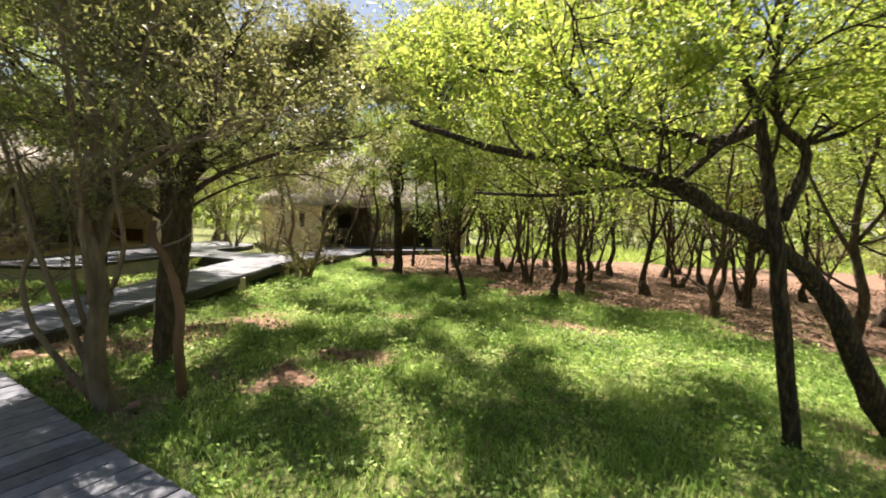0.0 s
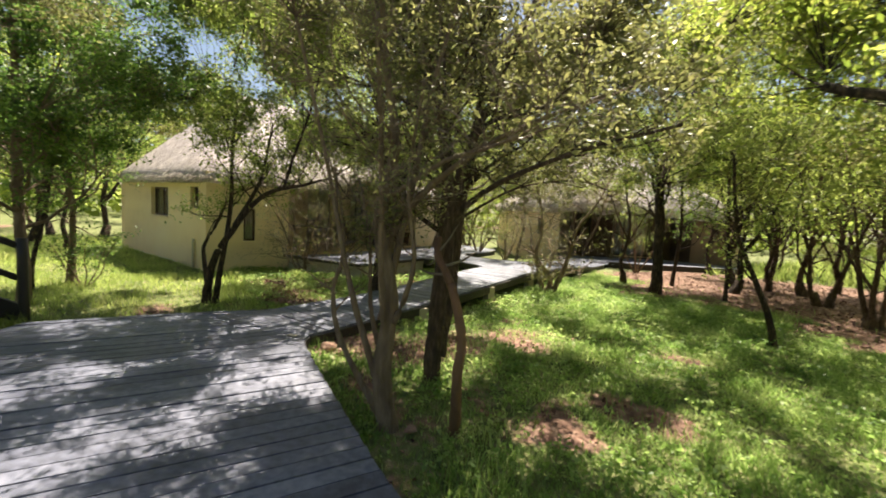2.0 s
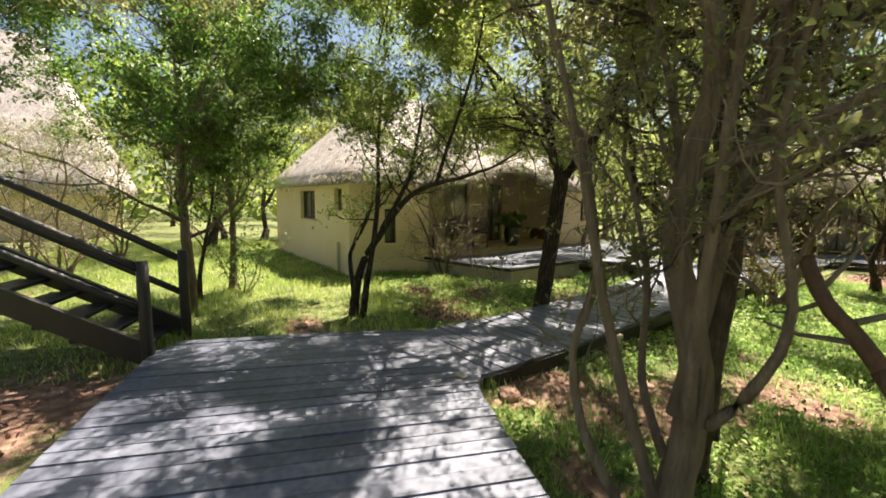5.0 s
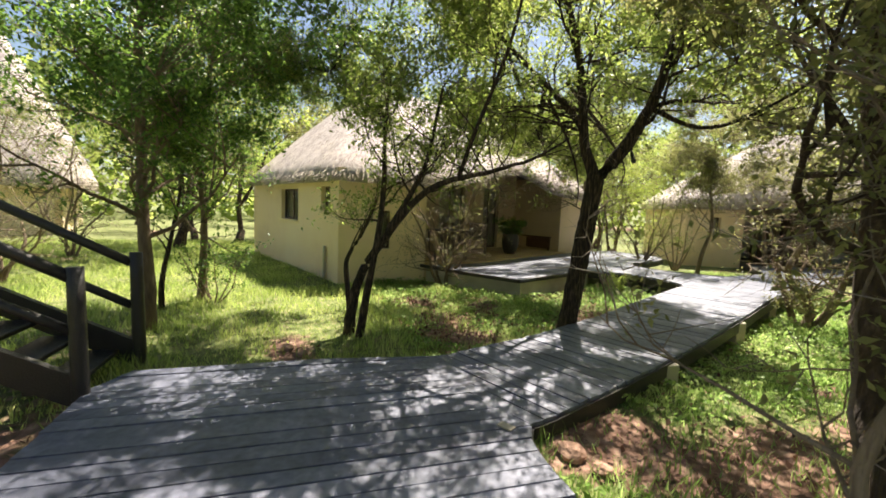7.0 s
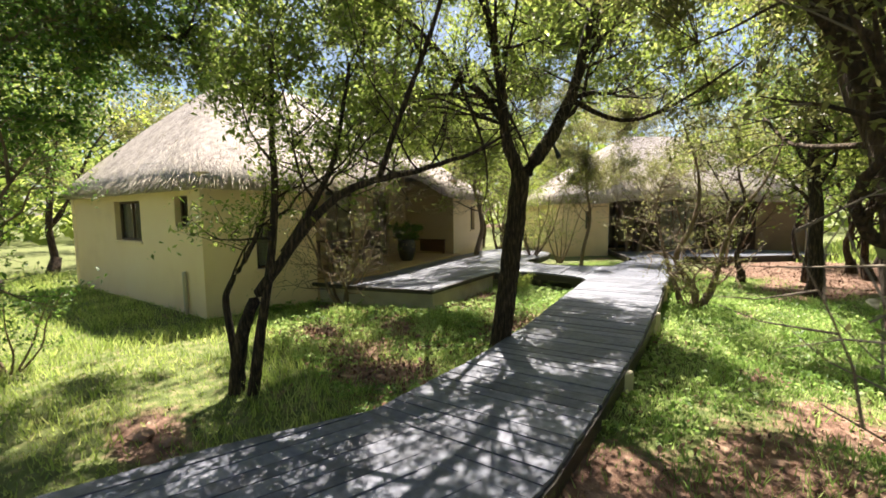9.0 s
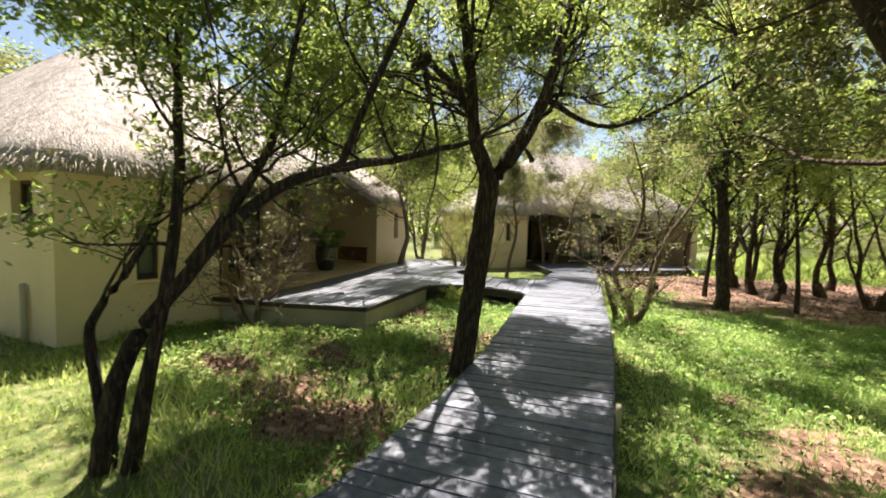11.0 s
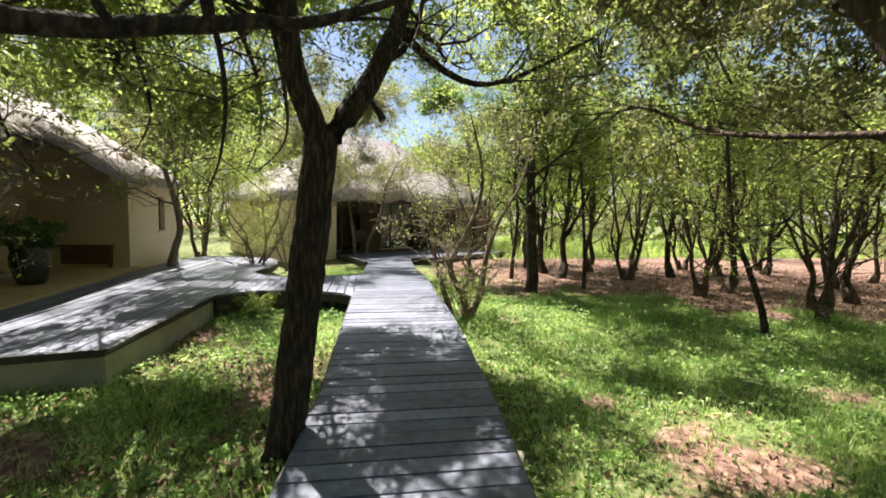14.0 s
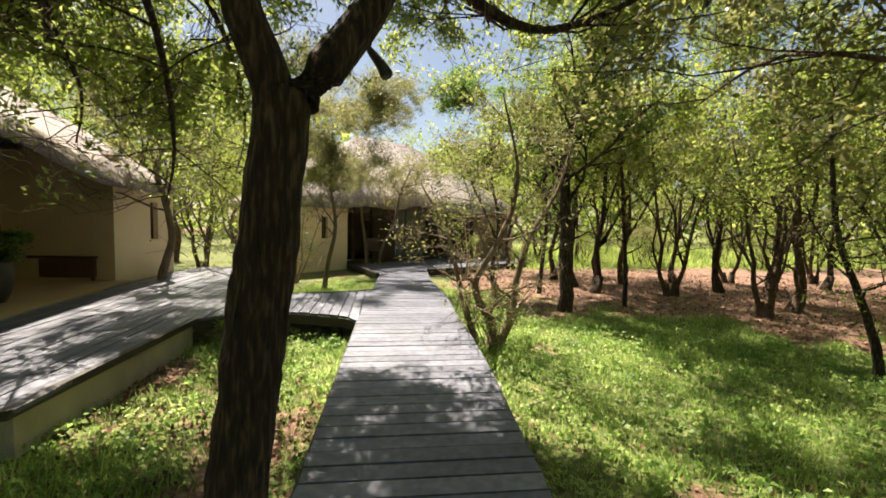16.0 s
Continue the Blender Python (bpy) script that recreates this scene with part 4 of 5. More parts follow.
def forked_tree():
    """The dark forked tree that stands against the boardwalk."""
    g = Growth(11)
    t = g.limb([(-8.17, 3.72, -0.1), (-8.15, 3.75, 0.15), (-8.07, 3.79, 0.8), (-8.01, 3.84, 1.5), (-7.97, 3.9, 2.2)], 0.128, 0.108, sides=24, per=13)
    l = g.limb([(-7.97, 3.9, 2.12), (-8.1, 3.79, 2.62), (-8.14, 3.74, 3.2), (-8.25, 3.6, 4.1), (-8.5, 3.3, 5.2)], 0.082, 0.035)
    l2 = g.limb([(-8.12, 3.77, 2.8), (-8.27, 3.6, 3.08), (-8.5, 3.4, 3.4), (-8.9, 3.0, 4.0), (-9.2, 2.6, 4.5)], 0.055, 0.02)
    r = g.limb([(-7.97, 3.9, 2.1), (-7.76, 4.2, 2.62), (-7.6, 4.42, 3.2), (-7.52, 4.6, 4.0), (-7.2, 4.9, 5.2)], 0.098, 0.04)
    r2 = g.limb([(-7.6, 4.4, 3.0), (-7.2, 4.7, 2.75), (-6.8, 5.0, 2.85), (-6.2, 5.2, 3.2)], 0.035, 0.012)
    for limb, n in ((l, 9), (l2, 7), (r, 9), (r2, 5)):
        g.clothe(limb, n, 1.25, 2, 0.35, 0.35, 15)
    g.fill((-8.4, 3.7, 4.4), (2.0, 2.0, 1.2), 70)
    g.fill((-9.3, 2.6, 3.2), (1.3, 1.2, 0.8), 60)
    g.fill((-6.9, 5.1, 3.7), (1.4, 1.4, 0.9), 26)
    g.fill((-9.7, 5.5, 3.9), (1.9, 1.9, 1.0), 85)
    g.fill((-7.5, 1.8, 4.3), (1.6, 1.4, 0.7), 150)
    g.fill((-8.4, 7.0, 3.9), (1.5, 1.5, 0.9), 45)
    g.fill((-10.6, 4.6, 3.6), (1.5, 1.5, 0.9), 65)
    g.fill((-10.3, 5.6, 2.9), (1.3, 1.3, 0.7), 60)
    # overhead crown added to shade the landing
    g.fill((-6.6, 1.2, 4.6), (1.3, 1.1, 0.6), 60)
    far = g.limb([(-8.5, 3.4, 3.35), (-9.6, 4.0, 3.3), (-11.0, 4.9, 3.2), (-12.4, 5.9, 3.4)], 0.05, 0.012, sides=8)
    g.clothe(far, 12, 0.95, 2, 0.2, 0.1, 12, 0.4)
    g.fill((-11.9, 5.3, 3.3), (1.6, 1.5, 0.75), 85)
    g.fill((-9.5, 3.1, 2.95), (1.2, 1.0, 0.6), 50)
    g.fill((-11.4, 4.1, 3.5), (1.0, 1.0, 0.6), 50)
    g.fill((-12.6, 7.2, 3.7), (1.6, 1.5, 0.8), 100)
    # high crowns added above the view to shade boardwalk and left lawn
    g.fill((-10.4, 3.6, 5.2), (1.6, 1.5, 0.6), 90)
    g.fill((-9.1, 6.4, 5.0), (1.3, 1.2, 0.6), 170)
    g.fill((-9.4, 5.8, 5.4), (1.4, 1.3, 0.5), 90)
    g.fill((-10.0, 7.2, 5.3), (1.3, 1.2, 0.5), 120)
    g.fill((-11.3, 3.2, 5.2), (1.5, 1.4, 0.6), 110)
    for pts in ([(-8.5, 3.4, 3.3), (-9.0, 4.2, 2.7), (-9.7, 4.9, 2.2), (-10.4, 5.4, 1.8)], [(-8.3, 3.6, 3.4), (-8.9, 4.8, 2.9), (-9.6, 5.8, 2.5), (-10.5, 6.4, 2.2)], [(-8.9, 3.0, 3.9), (-9.6, 3.9, 3.1), (-10.2, 4.6, 2.6), (-10.9, 5.0, 2.3)], [(-8.6, 3.3, 3.5), (-9.5, 5.2, 3.1), (-10.6, 6.6, 2.7), (-11.5, 7.4, 2.3)], [(-9.0, 2.9, 4.0), (-9.9, 3.2, 3.0), (-10.6, 3.7, 2.3), (-11.0, 4.2, 1.9)]):
        g.clothe(g.limb(pts, 0.03, 0.006, sides=7), 13, 0.85, 2, 0.2, 0.05, 5, 0.8)
    return g.raise_tree("tree", BARK_DARK, LEAF, 0.064, "dark barked forked tree leaning over the boardwalk", TWIG, (-8.15, 3.75, 0))


def leaning_bush_tree():
    """The low tree with several crooked stems before the near house."""
    g = Growth(12)
    a = g.limb([(-8.85, 0.86, -0.1), (-8.8, 0.9, 0.3), (-8.71, 0.98, 0.75), (-8.49, 1.17, 1.16), (-8.11, 1.51, 1.74), (-7.79, 1.8, 1.98), (-7.42, 2.13, 2.08), (-7.1, 2.45, 2.2), (-6.85, 2.7, 2.4)], 0.085, 0.008, per=5)
    b = g.limb([(-8.83, 0.88, 0.3), (-8.88, 0.83, 0.85), (-8.84, 0.86, 1.04), (-8.66, 1.02, 1.38), (-8.51, 1.15, 1.75)], 0.04, 0.02, sides=8)
    c = g.limb([(-8.72, 1.0, -0.1), (-8.62, 1.06, 0.5), (-8.52, 1.15, 1.11), (-8.44, 1.22, 1.87), (-8.45, 1.22, 2.5), (-8.6, 1.3, 3.4)], 0.06, 0.018)
    d = g.limb([(-8.38, 1.27, 1.37), (-8.14, 1.49, 1.84), (-7.98, 1.63, 2.25), (-7.9, 1.75, 3.0)], 0.045, 0.015, sides=8)
    e = g.limb([(-7.7, 1.9, 2.0), (-7.5, 2.0, 2.5), (-7.2, 2.2, 3.3), (-7.1, 2.3, 4.0)], 0.03, 0.012, sides=8)
    for limb, n, st in ((a, 11, 0.5), (b, 3, 0.5), (c, 9, 0.5), (d, 6, 0.3), (e, 6, 0.3)):
        g.clothe(limb, n, 0.85, 2, st, 0.4, 12)
    g.fill((-8.3, 1.5, 2.9), (1.5, 1.5, 0.8), 70)
    g.fill((-9.6, 0.7, 3.6), (1.3, 1.2, 0.7), 80)
    # unseen high crown, added so that the landing's left end lies in shade
    g.fill((-7.9, 1.0, 4.9), (1.4, 1.2, 0.5), 110)
    return g.raise_tree("tree", BARK_DARK, LEAF, 0.055, "low crooked tree with several dark stems on the lawn", TWIG, (-8.8, 0.9, 0))


def many_stemmed_tree():
    """Grey stems that fan out beside the landing."""
    g = Growth(13)
    limbs = [g.limb([(-3.65, 2.04, -0.1), (-3.70, 1.96, 0.41), (-3.66, 1.99, 1.04), (-3.73, 1.90, 1.67), (-3.68, 1.97, 2.29), (-3.74, 1.9, 2.9), (-3.9, 1.8, 4.2)], 0.096, 0.016, sides=16, per=8),
             g.limb([(-3.69, 1.95, 0.1), (-3.80, 1.82, 0.36), (-3.93, 1.66, 0.75), (-3.98, 1.62, 1.1), (-3.92, 1.68, 1.5), (-3.98, 1.6, 2.1)], 0.034, 0.01, sides=8),
             g.limb([(-3.6, 2.0, 0.9), (-3.42, 2.0, 1.15), (-3.35, 2.02, 1.45), (-3.42, 1.98, 2.0), (-3.3, 2.0, 2.7)], 0.026, 0.01, sides=8),
             g.limb([(-3.72, 1.92, 0.7), (-3.86, 1.9, 1.0), (-3.83, 1.86, 1.5), (-3.95, 1.8, 2.0)], 0.024, 0.009, sides=8),
             g.limb([(-3.68, 1.97, 1.9), (-3.2, 2.15, 2.15), (-2.8, 2.2, 2.2), (-2.35, 2.35, 2.35)], 0.024, 0.007, sides=7),
             g.limb([(-3.68, 1.98, 0.2), (-3.77, 1.8, 0.81), (-3.82, 1.7, 1.2), (-3.86, 1.62, 1.6), (-3.92, 1.5, 2.2), (-4.1, 1.3, 3.2)], 0.034, 0.012, sides=8),
             g.limb([(-3.70, 1.94, 0.9), (-3.65, 2.05, 1.6), (-3.6, 2.14, 2.2), (-3.55, 2.25, 2.9), (-3.4, 2.5, 4.0)], 0.038, 0.014, sides=8),
             g.limb([(-3.69, 1.95, 1.2), (-3.9, 2.1, 1.8), (-4.15, 2.2, 2.4), (-4.5, 2.3, 3.1)], 0.032, 0.014, sides=8),
             g.limb([(-3.67, 1.98, 0.6), (-3.55, 1.85, 1.3), (-3.4, 1.75, 2.1), (-3.2, 1.6, 3.0)], 0.03, 0.014, sides=8),
             g.limb([(-3.68, 1.97, 1.6), (-3.45, 2.2, 2.0), (-3.0, 2.5, 2.35), (-2.5, 2.9, 2.6)], 0.035, 0.012, sides=8)]
    for limb in limbs:
        g.clothe(limb, 7, 0.65, 2, 0.5, 0.35, 9, 0.45)
    g.fill((-3.8, 1.9, 3.5), (1.6, 1.5, 0.9), 90, 18)
    return g.raise_tree("tree", BARK_GREY, LEAF_OLIVE, 0.04, "grey many stemmed tree with fine twigs beside the landing", TWIG, (-3.68, 1.98, 0))


def brown_tree():
    """The stouter brown trunk behind it, with a heavy limb over the boardwalk."""
    g = Growth(14)
    t = g.limb([(-4.42, 2.88, -0.1), (-4.42, 2.88, 0.3), (-4.40, 2.91, 0.98), (-4.38, 2.94, 1.55), (-4.38, 2.94, 1.95)], 0.10, 0.085, sides=14)
    limbs = [g.limb([(-4.38, 2.94, 1.9), (-4.44, 2.83, 2.76), (-4.55, 2.64, 3.5), (-4.8, 2.5, 4.6)], 0.075, 0.025),
             g.limb([(-4.38, 2.94, 1.8), (-4.28, 3.13, 2.56), (-4.2, 3.3, 3.0), (-4.0, 3.6, 4.0)], 0.06, 0.02),
             g.limb([(-4.42, 2.9, 0.25), (-4.6, 3.1, 0.7), (-4.76, 3.27, 1.25), (-4.81, 3.33, 1.65), (-4.89, 3.42, 2.0), (-5.04, 3.6, 2.36), (-5.19, 3.78, 2.77), (-5.38, 4.0, 3.3), (-5.6, 4.3, 4.3)], 0.115, 0.05, sides=16, per=5),
             g.limb([(-4.92, 3.46, 2.05), (-5.5, 4.2, 2.2), (-5.9, 4.9, 2.55), (-6.1, 5.6, 2.5)], 0.022, 0.005, sides=8),
             g.limb([(-4.82, 3.34, 1.7), (-4.75, 4.2, 2.15), (-4.5, 5.0, 2.3), (-4.45, 5.7, 2.2)], 0.02, 0.005, sides=8),
             g.limb([(-4.41, 2.9, 1.2), (-4.1, 2.7, 1.75), (-3.95, 2.6, 2.3), (-3.9, 2.5, 3.2)], 0.035, 0.012, sides=8),
             g.limb([(-4.38, 2.94, 1.7), (-3.9, 3.2, 2.1), (-3.3, 3.6, 2.4), (-2.6, 4.0, 2.6)], 0.04, 0.014, sides=8)]
    for limb, n in zip(limbs, (11, 9, 10, 7, 7, 6, 8)):
        g.clothe(limb, n, 1.15, 2, 0.3, 0.3, 14, 0.1)
    g.fill((-4.5, 3.1, 3.8), (1.8, 1.8, 1.2), 85)
    g.fill((-5.4, 4.8, 3.3), (1.6, 1.6, 0.9), 35)
    g.fill((-4.2, 5.4, 2.8), (1.3, 1.2, 0.7), 28)
    g.fill((-6.0, 2.3, 4.3), (1.3, 1.2, 0.6), 40)
    g.fill((-5.0, 6.6, 4.0), (1.5, 1.5, 0.8), 35)
    g.fill((-5.4, 4.2, 3.7), (1.1, 1.0, 0.6), 85)
    g.fill((-5.0, 2.6, 3.8), (0.9, 0.9, 0.6), 40)
    g.fill((-6.1, 3.8, 3.9), (1.0, 1.0, 0.6), 60)
    # two overhead crowns added out of view to shade landing and nearby ground
    g.fill((-4.9, 2.4, 4.6), (1.4, 1.2, 0.6), 100)
    g.fill((-5.5, 3.5, 4.8), (1.3, 1.1, 0.6), 100)
    g.fill((-4.6, 5.7, 4.2), (1.5, 1.4, 0.6), 75)
    g.fill((-3.4, 6.9, 4.6), (1.4, 1.3, 0.6), 90)
    g.fill((-6.1, 5.9, 3.9), (0.9, 0.9, 0.6), 60)
    g.fill((-3.5, 4.4, 3.8), (1.2, 1.1, 0.6), 80)
    return g.raise_tree("tree", BARK_BROWN, LEAF_OLIVE, 0.056, "brown trunked tree with a heavy limb over the boardwalk", TWIG, (-4.42, 2.88, 0))


def spreading_tree():
    """Dark crooked limbs that spread over the lawn."""
    g = Growth(15)
    a = g.limb([(1.45, 4.62, -0.1), (1.42, 4.6, 0.1), (1.29, 4.53, 0.89), (1.14, 4.46, 1.8), (1.07, 4.42, 2.11), (0.97, 4.37, 2.6), (0.79, 4.27, 3.1), (0.6, 4.2, 4.2)], 0.075, 0.028, per=5)
    b = g.limb([(2.5, 5.3, -0.1), (2.13, 5.07, 0.24), (1.78, 4.88, 0.9), (1.49, 4.72, 1.36), (1.0, 4.47, 1.75), (0.75, 4.33, 1.87), (0.44, 4.18, 2.1), (-0.17, 3.85, 2.23), (-0.77, 3.53, 2.28), (-1.5, 3.2, 2.5)], 0.115, 0.022, per=5)
    c = g.limb([(1.19, 4.48, 1.85), (1.32, 4.55, 2.36), (1.1, 4.44, 2.6), (1.04, 4.41, 3.0), (1.12, 4.43, 3.8)], 0.05, 0.02, sides=8)
    d = g.limb([(0.97, 4.37, 2.58), (0.69, 4.22, 2.43), (0.37, 4.05, 2.48), (-0.18, 3.76, 2.6), (-0.43, 3.63, 2.89), (-1.0, 3.4, 2.9)], 0.055, 0.016, sides=8)
    e = g.limb([(0.69, 4.22, 2.41), (0.44, 4.12, 2.12), (0.05, 3.88, 2.05), (-0.41, 3.64, 1.95), (-1.0, 3.4, 1.95)], 0.035, 0.01, sides=8)
    for limb, n, st in ((a, 8, 0.6), (b, 11, 0.5), (c, 6, 0.5), (d, 9, 0.2), (e, 5, 0.4)):
        g.clothe(limb, n, 1.0, 2, st, 0.35, 13)
    g.fill((0.2, 4.2, 3.1), (2.5, 1.8, 1.1), 190)
    g.fill((-1.6, 4.8, 3.4), (1.6, 1.5, 0.8), 70)
    g.fill((2.2, 6.0, 3.3), (1.8, 1.8, 1.2), 100)
    g.fill((-0.4, 6.3, 4.0), (1.7, 1.4, 0.8), 80)
    g.fill((-2.5, 5.3, 3.8), (1.2, 1.1, 0.6), 130)
    g.fill((-1.3, 5.7, 3.9), (1.1, 1.0, 0.6), 90)
    g.fill((-0.9, 7.2, 5.1), (2.2, 1.7, 0.7), 90)
    g.fill((-2.2, 6.4, 5.0), (1.6, 1.5, 0.6), 75)
    return g.raise_tree("tree", BARK_DARK, LEAF_LIME, 0.052, "spreading tree with dark crooked limbs over the lawn", TWIG, (1.5, 4.65, 0))


def straight_tree(seed, x, y, pts, r, leaf, bark, label, n=12, length=1.2, size=0.055, start=0.45, leaves=15, crowns=()):
    g = Growth(seed)
    o = Vector((x, y, 0))
    t = g.limb([o + Vector((0, 0, -0.1))] + [o + Vector(p) for p in pts], r, r * 0.3, sides=10)
    g.clothe(t, n, length, 2, start, 0.4, leaves)
    for dx, dy, z, wide, tall, count in crowns:
        g.fill((x + dx, y + dy, z), (wide, wide, tall), count)
    return g.raise_tree("tree", bark, leaf, size, label, TWIG, o)


def shrub(seed, x, y, stems, height, leaf, label, size=0.04, bare=0.3, lean=0.35, r=0.035, leaves=9, z=0.0, category="shrub"):
    g = Growth(seed)
    for k in range(stems):
        w = 2 * math.pi * (k + g.rng.random() * 0.6) / stems
        d = Vector((math.cos(w) * lean, math.sin(w) * lean, 1)) * height
        p = Vector((x + math.cos(w) * 0.05, y + math.sin(w) * 0.05, z - 0.05))
        limb = g.limb([p, p + d * 0.3 + Vector((g.rng.gauss(0, 0.06), g.rng.gauss(0, 0.06), 0)), p + d * 0.65, p + d], r, r * 0.3, sides=7, per=3)
        g.clothe(limb, 5, height * 0.3, 1, 0.35, 0.3, leaves, bare)
    return g.raise_tree("shrub", BARK_GREY, leaf, size, label, TWIG, (x, y, z), category)


def gnarled_tree(seed, x, y, stems, height, leaf, label, r, lean, bare, sprays):
    """Crooked pale stems with tangled twigs and a thin crown."""
    g = Growth(seed)
    for k in range(stems):
        w = 2 * math.pi * (k + g.rng.random() * 0.7) / stems
        h = height * g.rng.uniform(0.7, 1.05)
        p, pts = Vector((x + math.cos(w) * r, y + math.sin(w) * r, -0.1)), []
        for t in (0, 0.12, 0.3, 0.5, 0.72, 1.0):
            pts.append(p + Vector((math.cos(w), math.sin(w), 0)) * (lean * h * t ** 1.2) + Vector((g.rng.gauss(0, 0.07), g.rng.gauss(0, 0.07), 0)) * (t > 0) * h * 0.45 + Vector((0, 0, h * t)))
        limb = g.limb(pts, r * g.rng.uniform(0.6, 1.0), 0.008, sides=8, per=5)
        g.clothe(limb, 9, height * 0.3, 2, 0.2, 0.1, 7, bare)
    g.fill((x, y, height * 0.85), (height * 0.5, height * 0.5, height * 0.25), sprays, 16)
    return g.raise_tree("tree", BARK_GREY, leaf, 0.045, label, TWIG, (x, y, 0), narrow=0.4)


forked_tree(), leaning_bush_tree(), many_stemmed_tree(), brown_tree(), spreading_tree()
straight_tree(21, -9.47, -1.6, [(0.02, 0.05, 0.5), (0, 0, 1.4), (0, 0, 2.4), (0, 0.02, 3.7), (0.1, 0, 5.2)], 0.105, LEAF_DEEP, BARK_GREY, "tall tree with deep green crown beside the stair", 22, 1.35, 0.065, 0.38, crowns=((0, 0, 4.1, 1.9, 1.5, 120), (0.5, 0.7, 3.4, 1.7, 0.9, 50), (1.0, 1.6, 3.8, 1.3, 0.7, 32), (-1.0, 1.6, 3.9, 1.2, 0.7, 32), (0.2, 0.7, 2.7, 1.4, 0.5, 45), (0.6, 1.3, 4.8, 1.5, 0.7, 30), (-0.9, -0.9, 3.4, 1.3, 1.0, 60), (0.3, -1.9, 4.0, 1.4, 1.0, 90)))
# the last crown hangs above the view, added to shade the side lawn
straight_tree(22, -11.2, -1.36, [(0.02, 0.05, 0.5), (0.03, 0.08, 1.4), (0, 0.02, 2.4), (0.06, 0.2, 3.6), (0.1, 0.3, 4.6)], 0.075, LEAF_DEEP, BARK_GREY, "slender tree with deep green crown on the lawn", 16, 1.1, 0.06, 0.42, crowns=((0, 0.2, 3.6, 1.4, 1.4, 75), (-0.3, 2.1, 3.9, 1.2, 0.6, 45), (0.6, 2.9, 5.6, 2.0, 0.6, 170)))
straight_tree(23, -10.6, -1.75, [(0.05, 0.02, 0.4), (-0.1, 0.1, 1.0), (-0.25, 0.2, 1.7), (-0.3, 0.3, 2.6)], 0.05, LEAF_DEEP, BARK_DARK, "small crooked tree beside the stair", 10, 0.8, 0.055, 0.45, crowns=((-0.3, 0.2, 2.6, 1.0, 0.8, 60),))
straight_tree(24, -5.51, -2.13, [(0, 0, 0.6), (0, 0.02, 1.3), (0.02, 0.07, 2.3), (0.04, 0.14, 3.2), (0.1, 0.3, 5.0)], 0.135, LEAF_OLIVE, BARK_GREY, "brown trunked tree behind the white wall end", 16, 1.3, 0.055, 0.5, crowns=((0.1, 0.4, 4.6, 2.1, 1.2, 160), (-1.5, 1.1, 4.1, 1.3, 0.7, 110)))
# crowns set off this trunk are added high up to shade the lawn
straight_tree(25, -6.83, 11.0, [(0.0, 0, 0.5), (-0.06, 0, 1.7), (-0.1, -0.03, 3.4), (0.5, 0.2, 5.3), (0.8, 0.3, 6.8)], 0.175, LEAF, BARK_DARK, "tall dark trunked tree at the lawn edge", 22, 1.5, 0.07, 0.42, crowns=((0.2, 0, 4.4, 2.3, 2.0, 140), (-0.9, -2.6, 5.6, 1.8, 0.6, 80), (1.0, -1.4, 5.4, 1.9, 0.7, 80), (2.6, 0.4, 5.2, 1.5, 0.8, 60)))
straight_tree(26, -14.82, 8.92, [(0.05, 0, 0.5), (0.24, 0.05, 1.2), (0.13, 0.02, 1.95), (-0.08, 0, 2.6), (0.16, 0.05, 3.1), (0.3, 0.1, 4.2)], 0.10, LEAF_OLIVE, BARK_GREY, "crooked tree rising at the porch edge", 13, 1.2, 0.05, 0.4, crowns=((0.5, 0, 3.6, 2.0, 1.1, 130), (1.5, -1.7, 3.9, 1.7, 0.9, 120)))
# the two crowns near five metres are added as shade for the lawn
straight_tree(27, -3.3, 8.42, [(-0.03, 0, 0.1), (-0.13, -0.03, 0.5), (-0.38, -0.1, 1.1), (-0.64, -0.15, 1.8), (-0.8, -0.2, 3.0)], 0.07, LEAF, BARK_DARK, "thin leaning tree on the lawn", 10, 1.0, 0.055, 0.55, crowns=((-0.7, -0.2, 3.6, 1.7, 0.9, 60), (-0.6, 0.9, 5.0, 2.0, 0.7, 80), (-1.6, -1.4, 4.9, 1.6, 0.6, 55)))
straight_tree(28, -5.6, 12.0, [(-0.02, 0, 0.5), (-0.1, 0, 1.7), (-0.25, 0, 3.4), (-0.2, 0.2, 5.0)], 0.06, LEAF, BARK_DARK, "thin dark tree at the lawn edge", 14, 1.1, 0.065, 0.45, crowns=((-0.1, 0, 3.9, 1.7, 1.5, 80),))
straight_tree(29, -7.45, 12.9, [(0.02, 0, 0.5), (0.1, 0, 1.7), (0.0, 0, 3.2), (0.2, 0.2, 5.0)], 0.07, LEAF_DEEP, BARK_DARK, "dark trunked tree beside the far terrace", 14, 1.1, 0.065, 0.4, crowns=((0, 0, 3.7, 1.7, 1.5, 130), (-2.2, 0.3, 4.9, 1.3, 0.8, 90)))
for seed, x, y, lean in ((30, -13.55, 15.6, (-0.25, 0.1)), (31, -13.2, 15.75, (0.45, 0.3))):
    straight_tree(seed, x, y, [(lean[0] * 0.2, lean[1] * 0.2, 0.6), (lean[0], lean[1], 1.6), (lean[0] * 1.4, lean[1] * 1.3, 2.6), (lean[0] * 2.2, lean[1] * 2, 3.6)], 0.085, LEAF_OLIVE, BARK_GREY, "pale crooked tree growing through the far terrace", 9, 0.9, 0.05, 0.5, crowns=((lean[0] * 2, lean[1] * 2, 3.2, 2.0, 0.9, 80),))
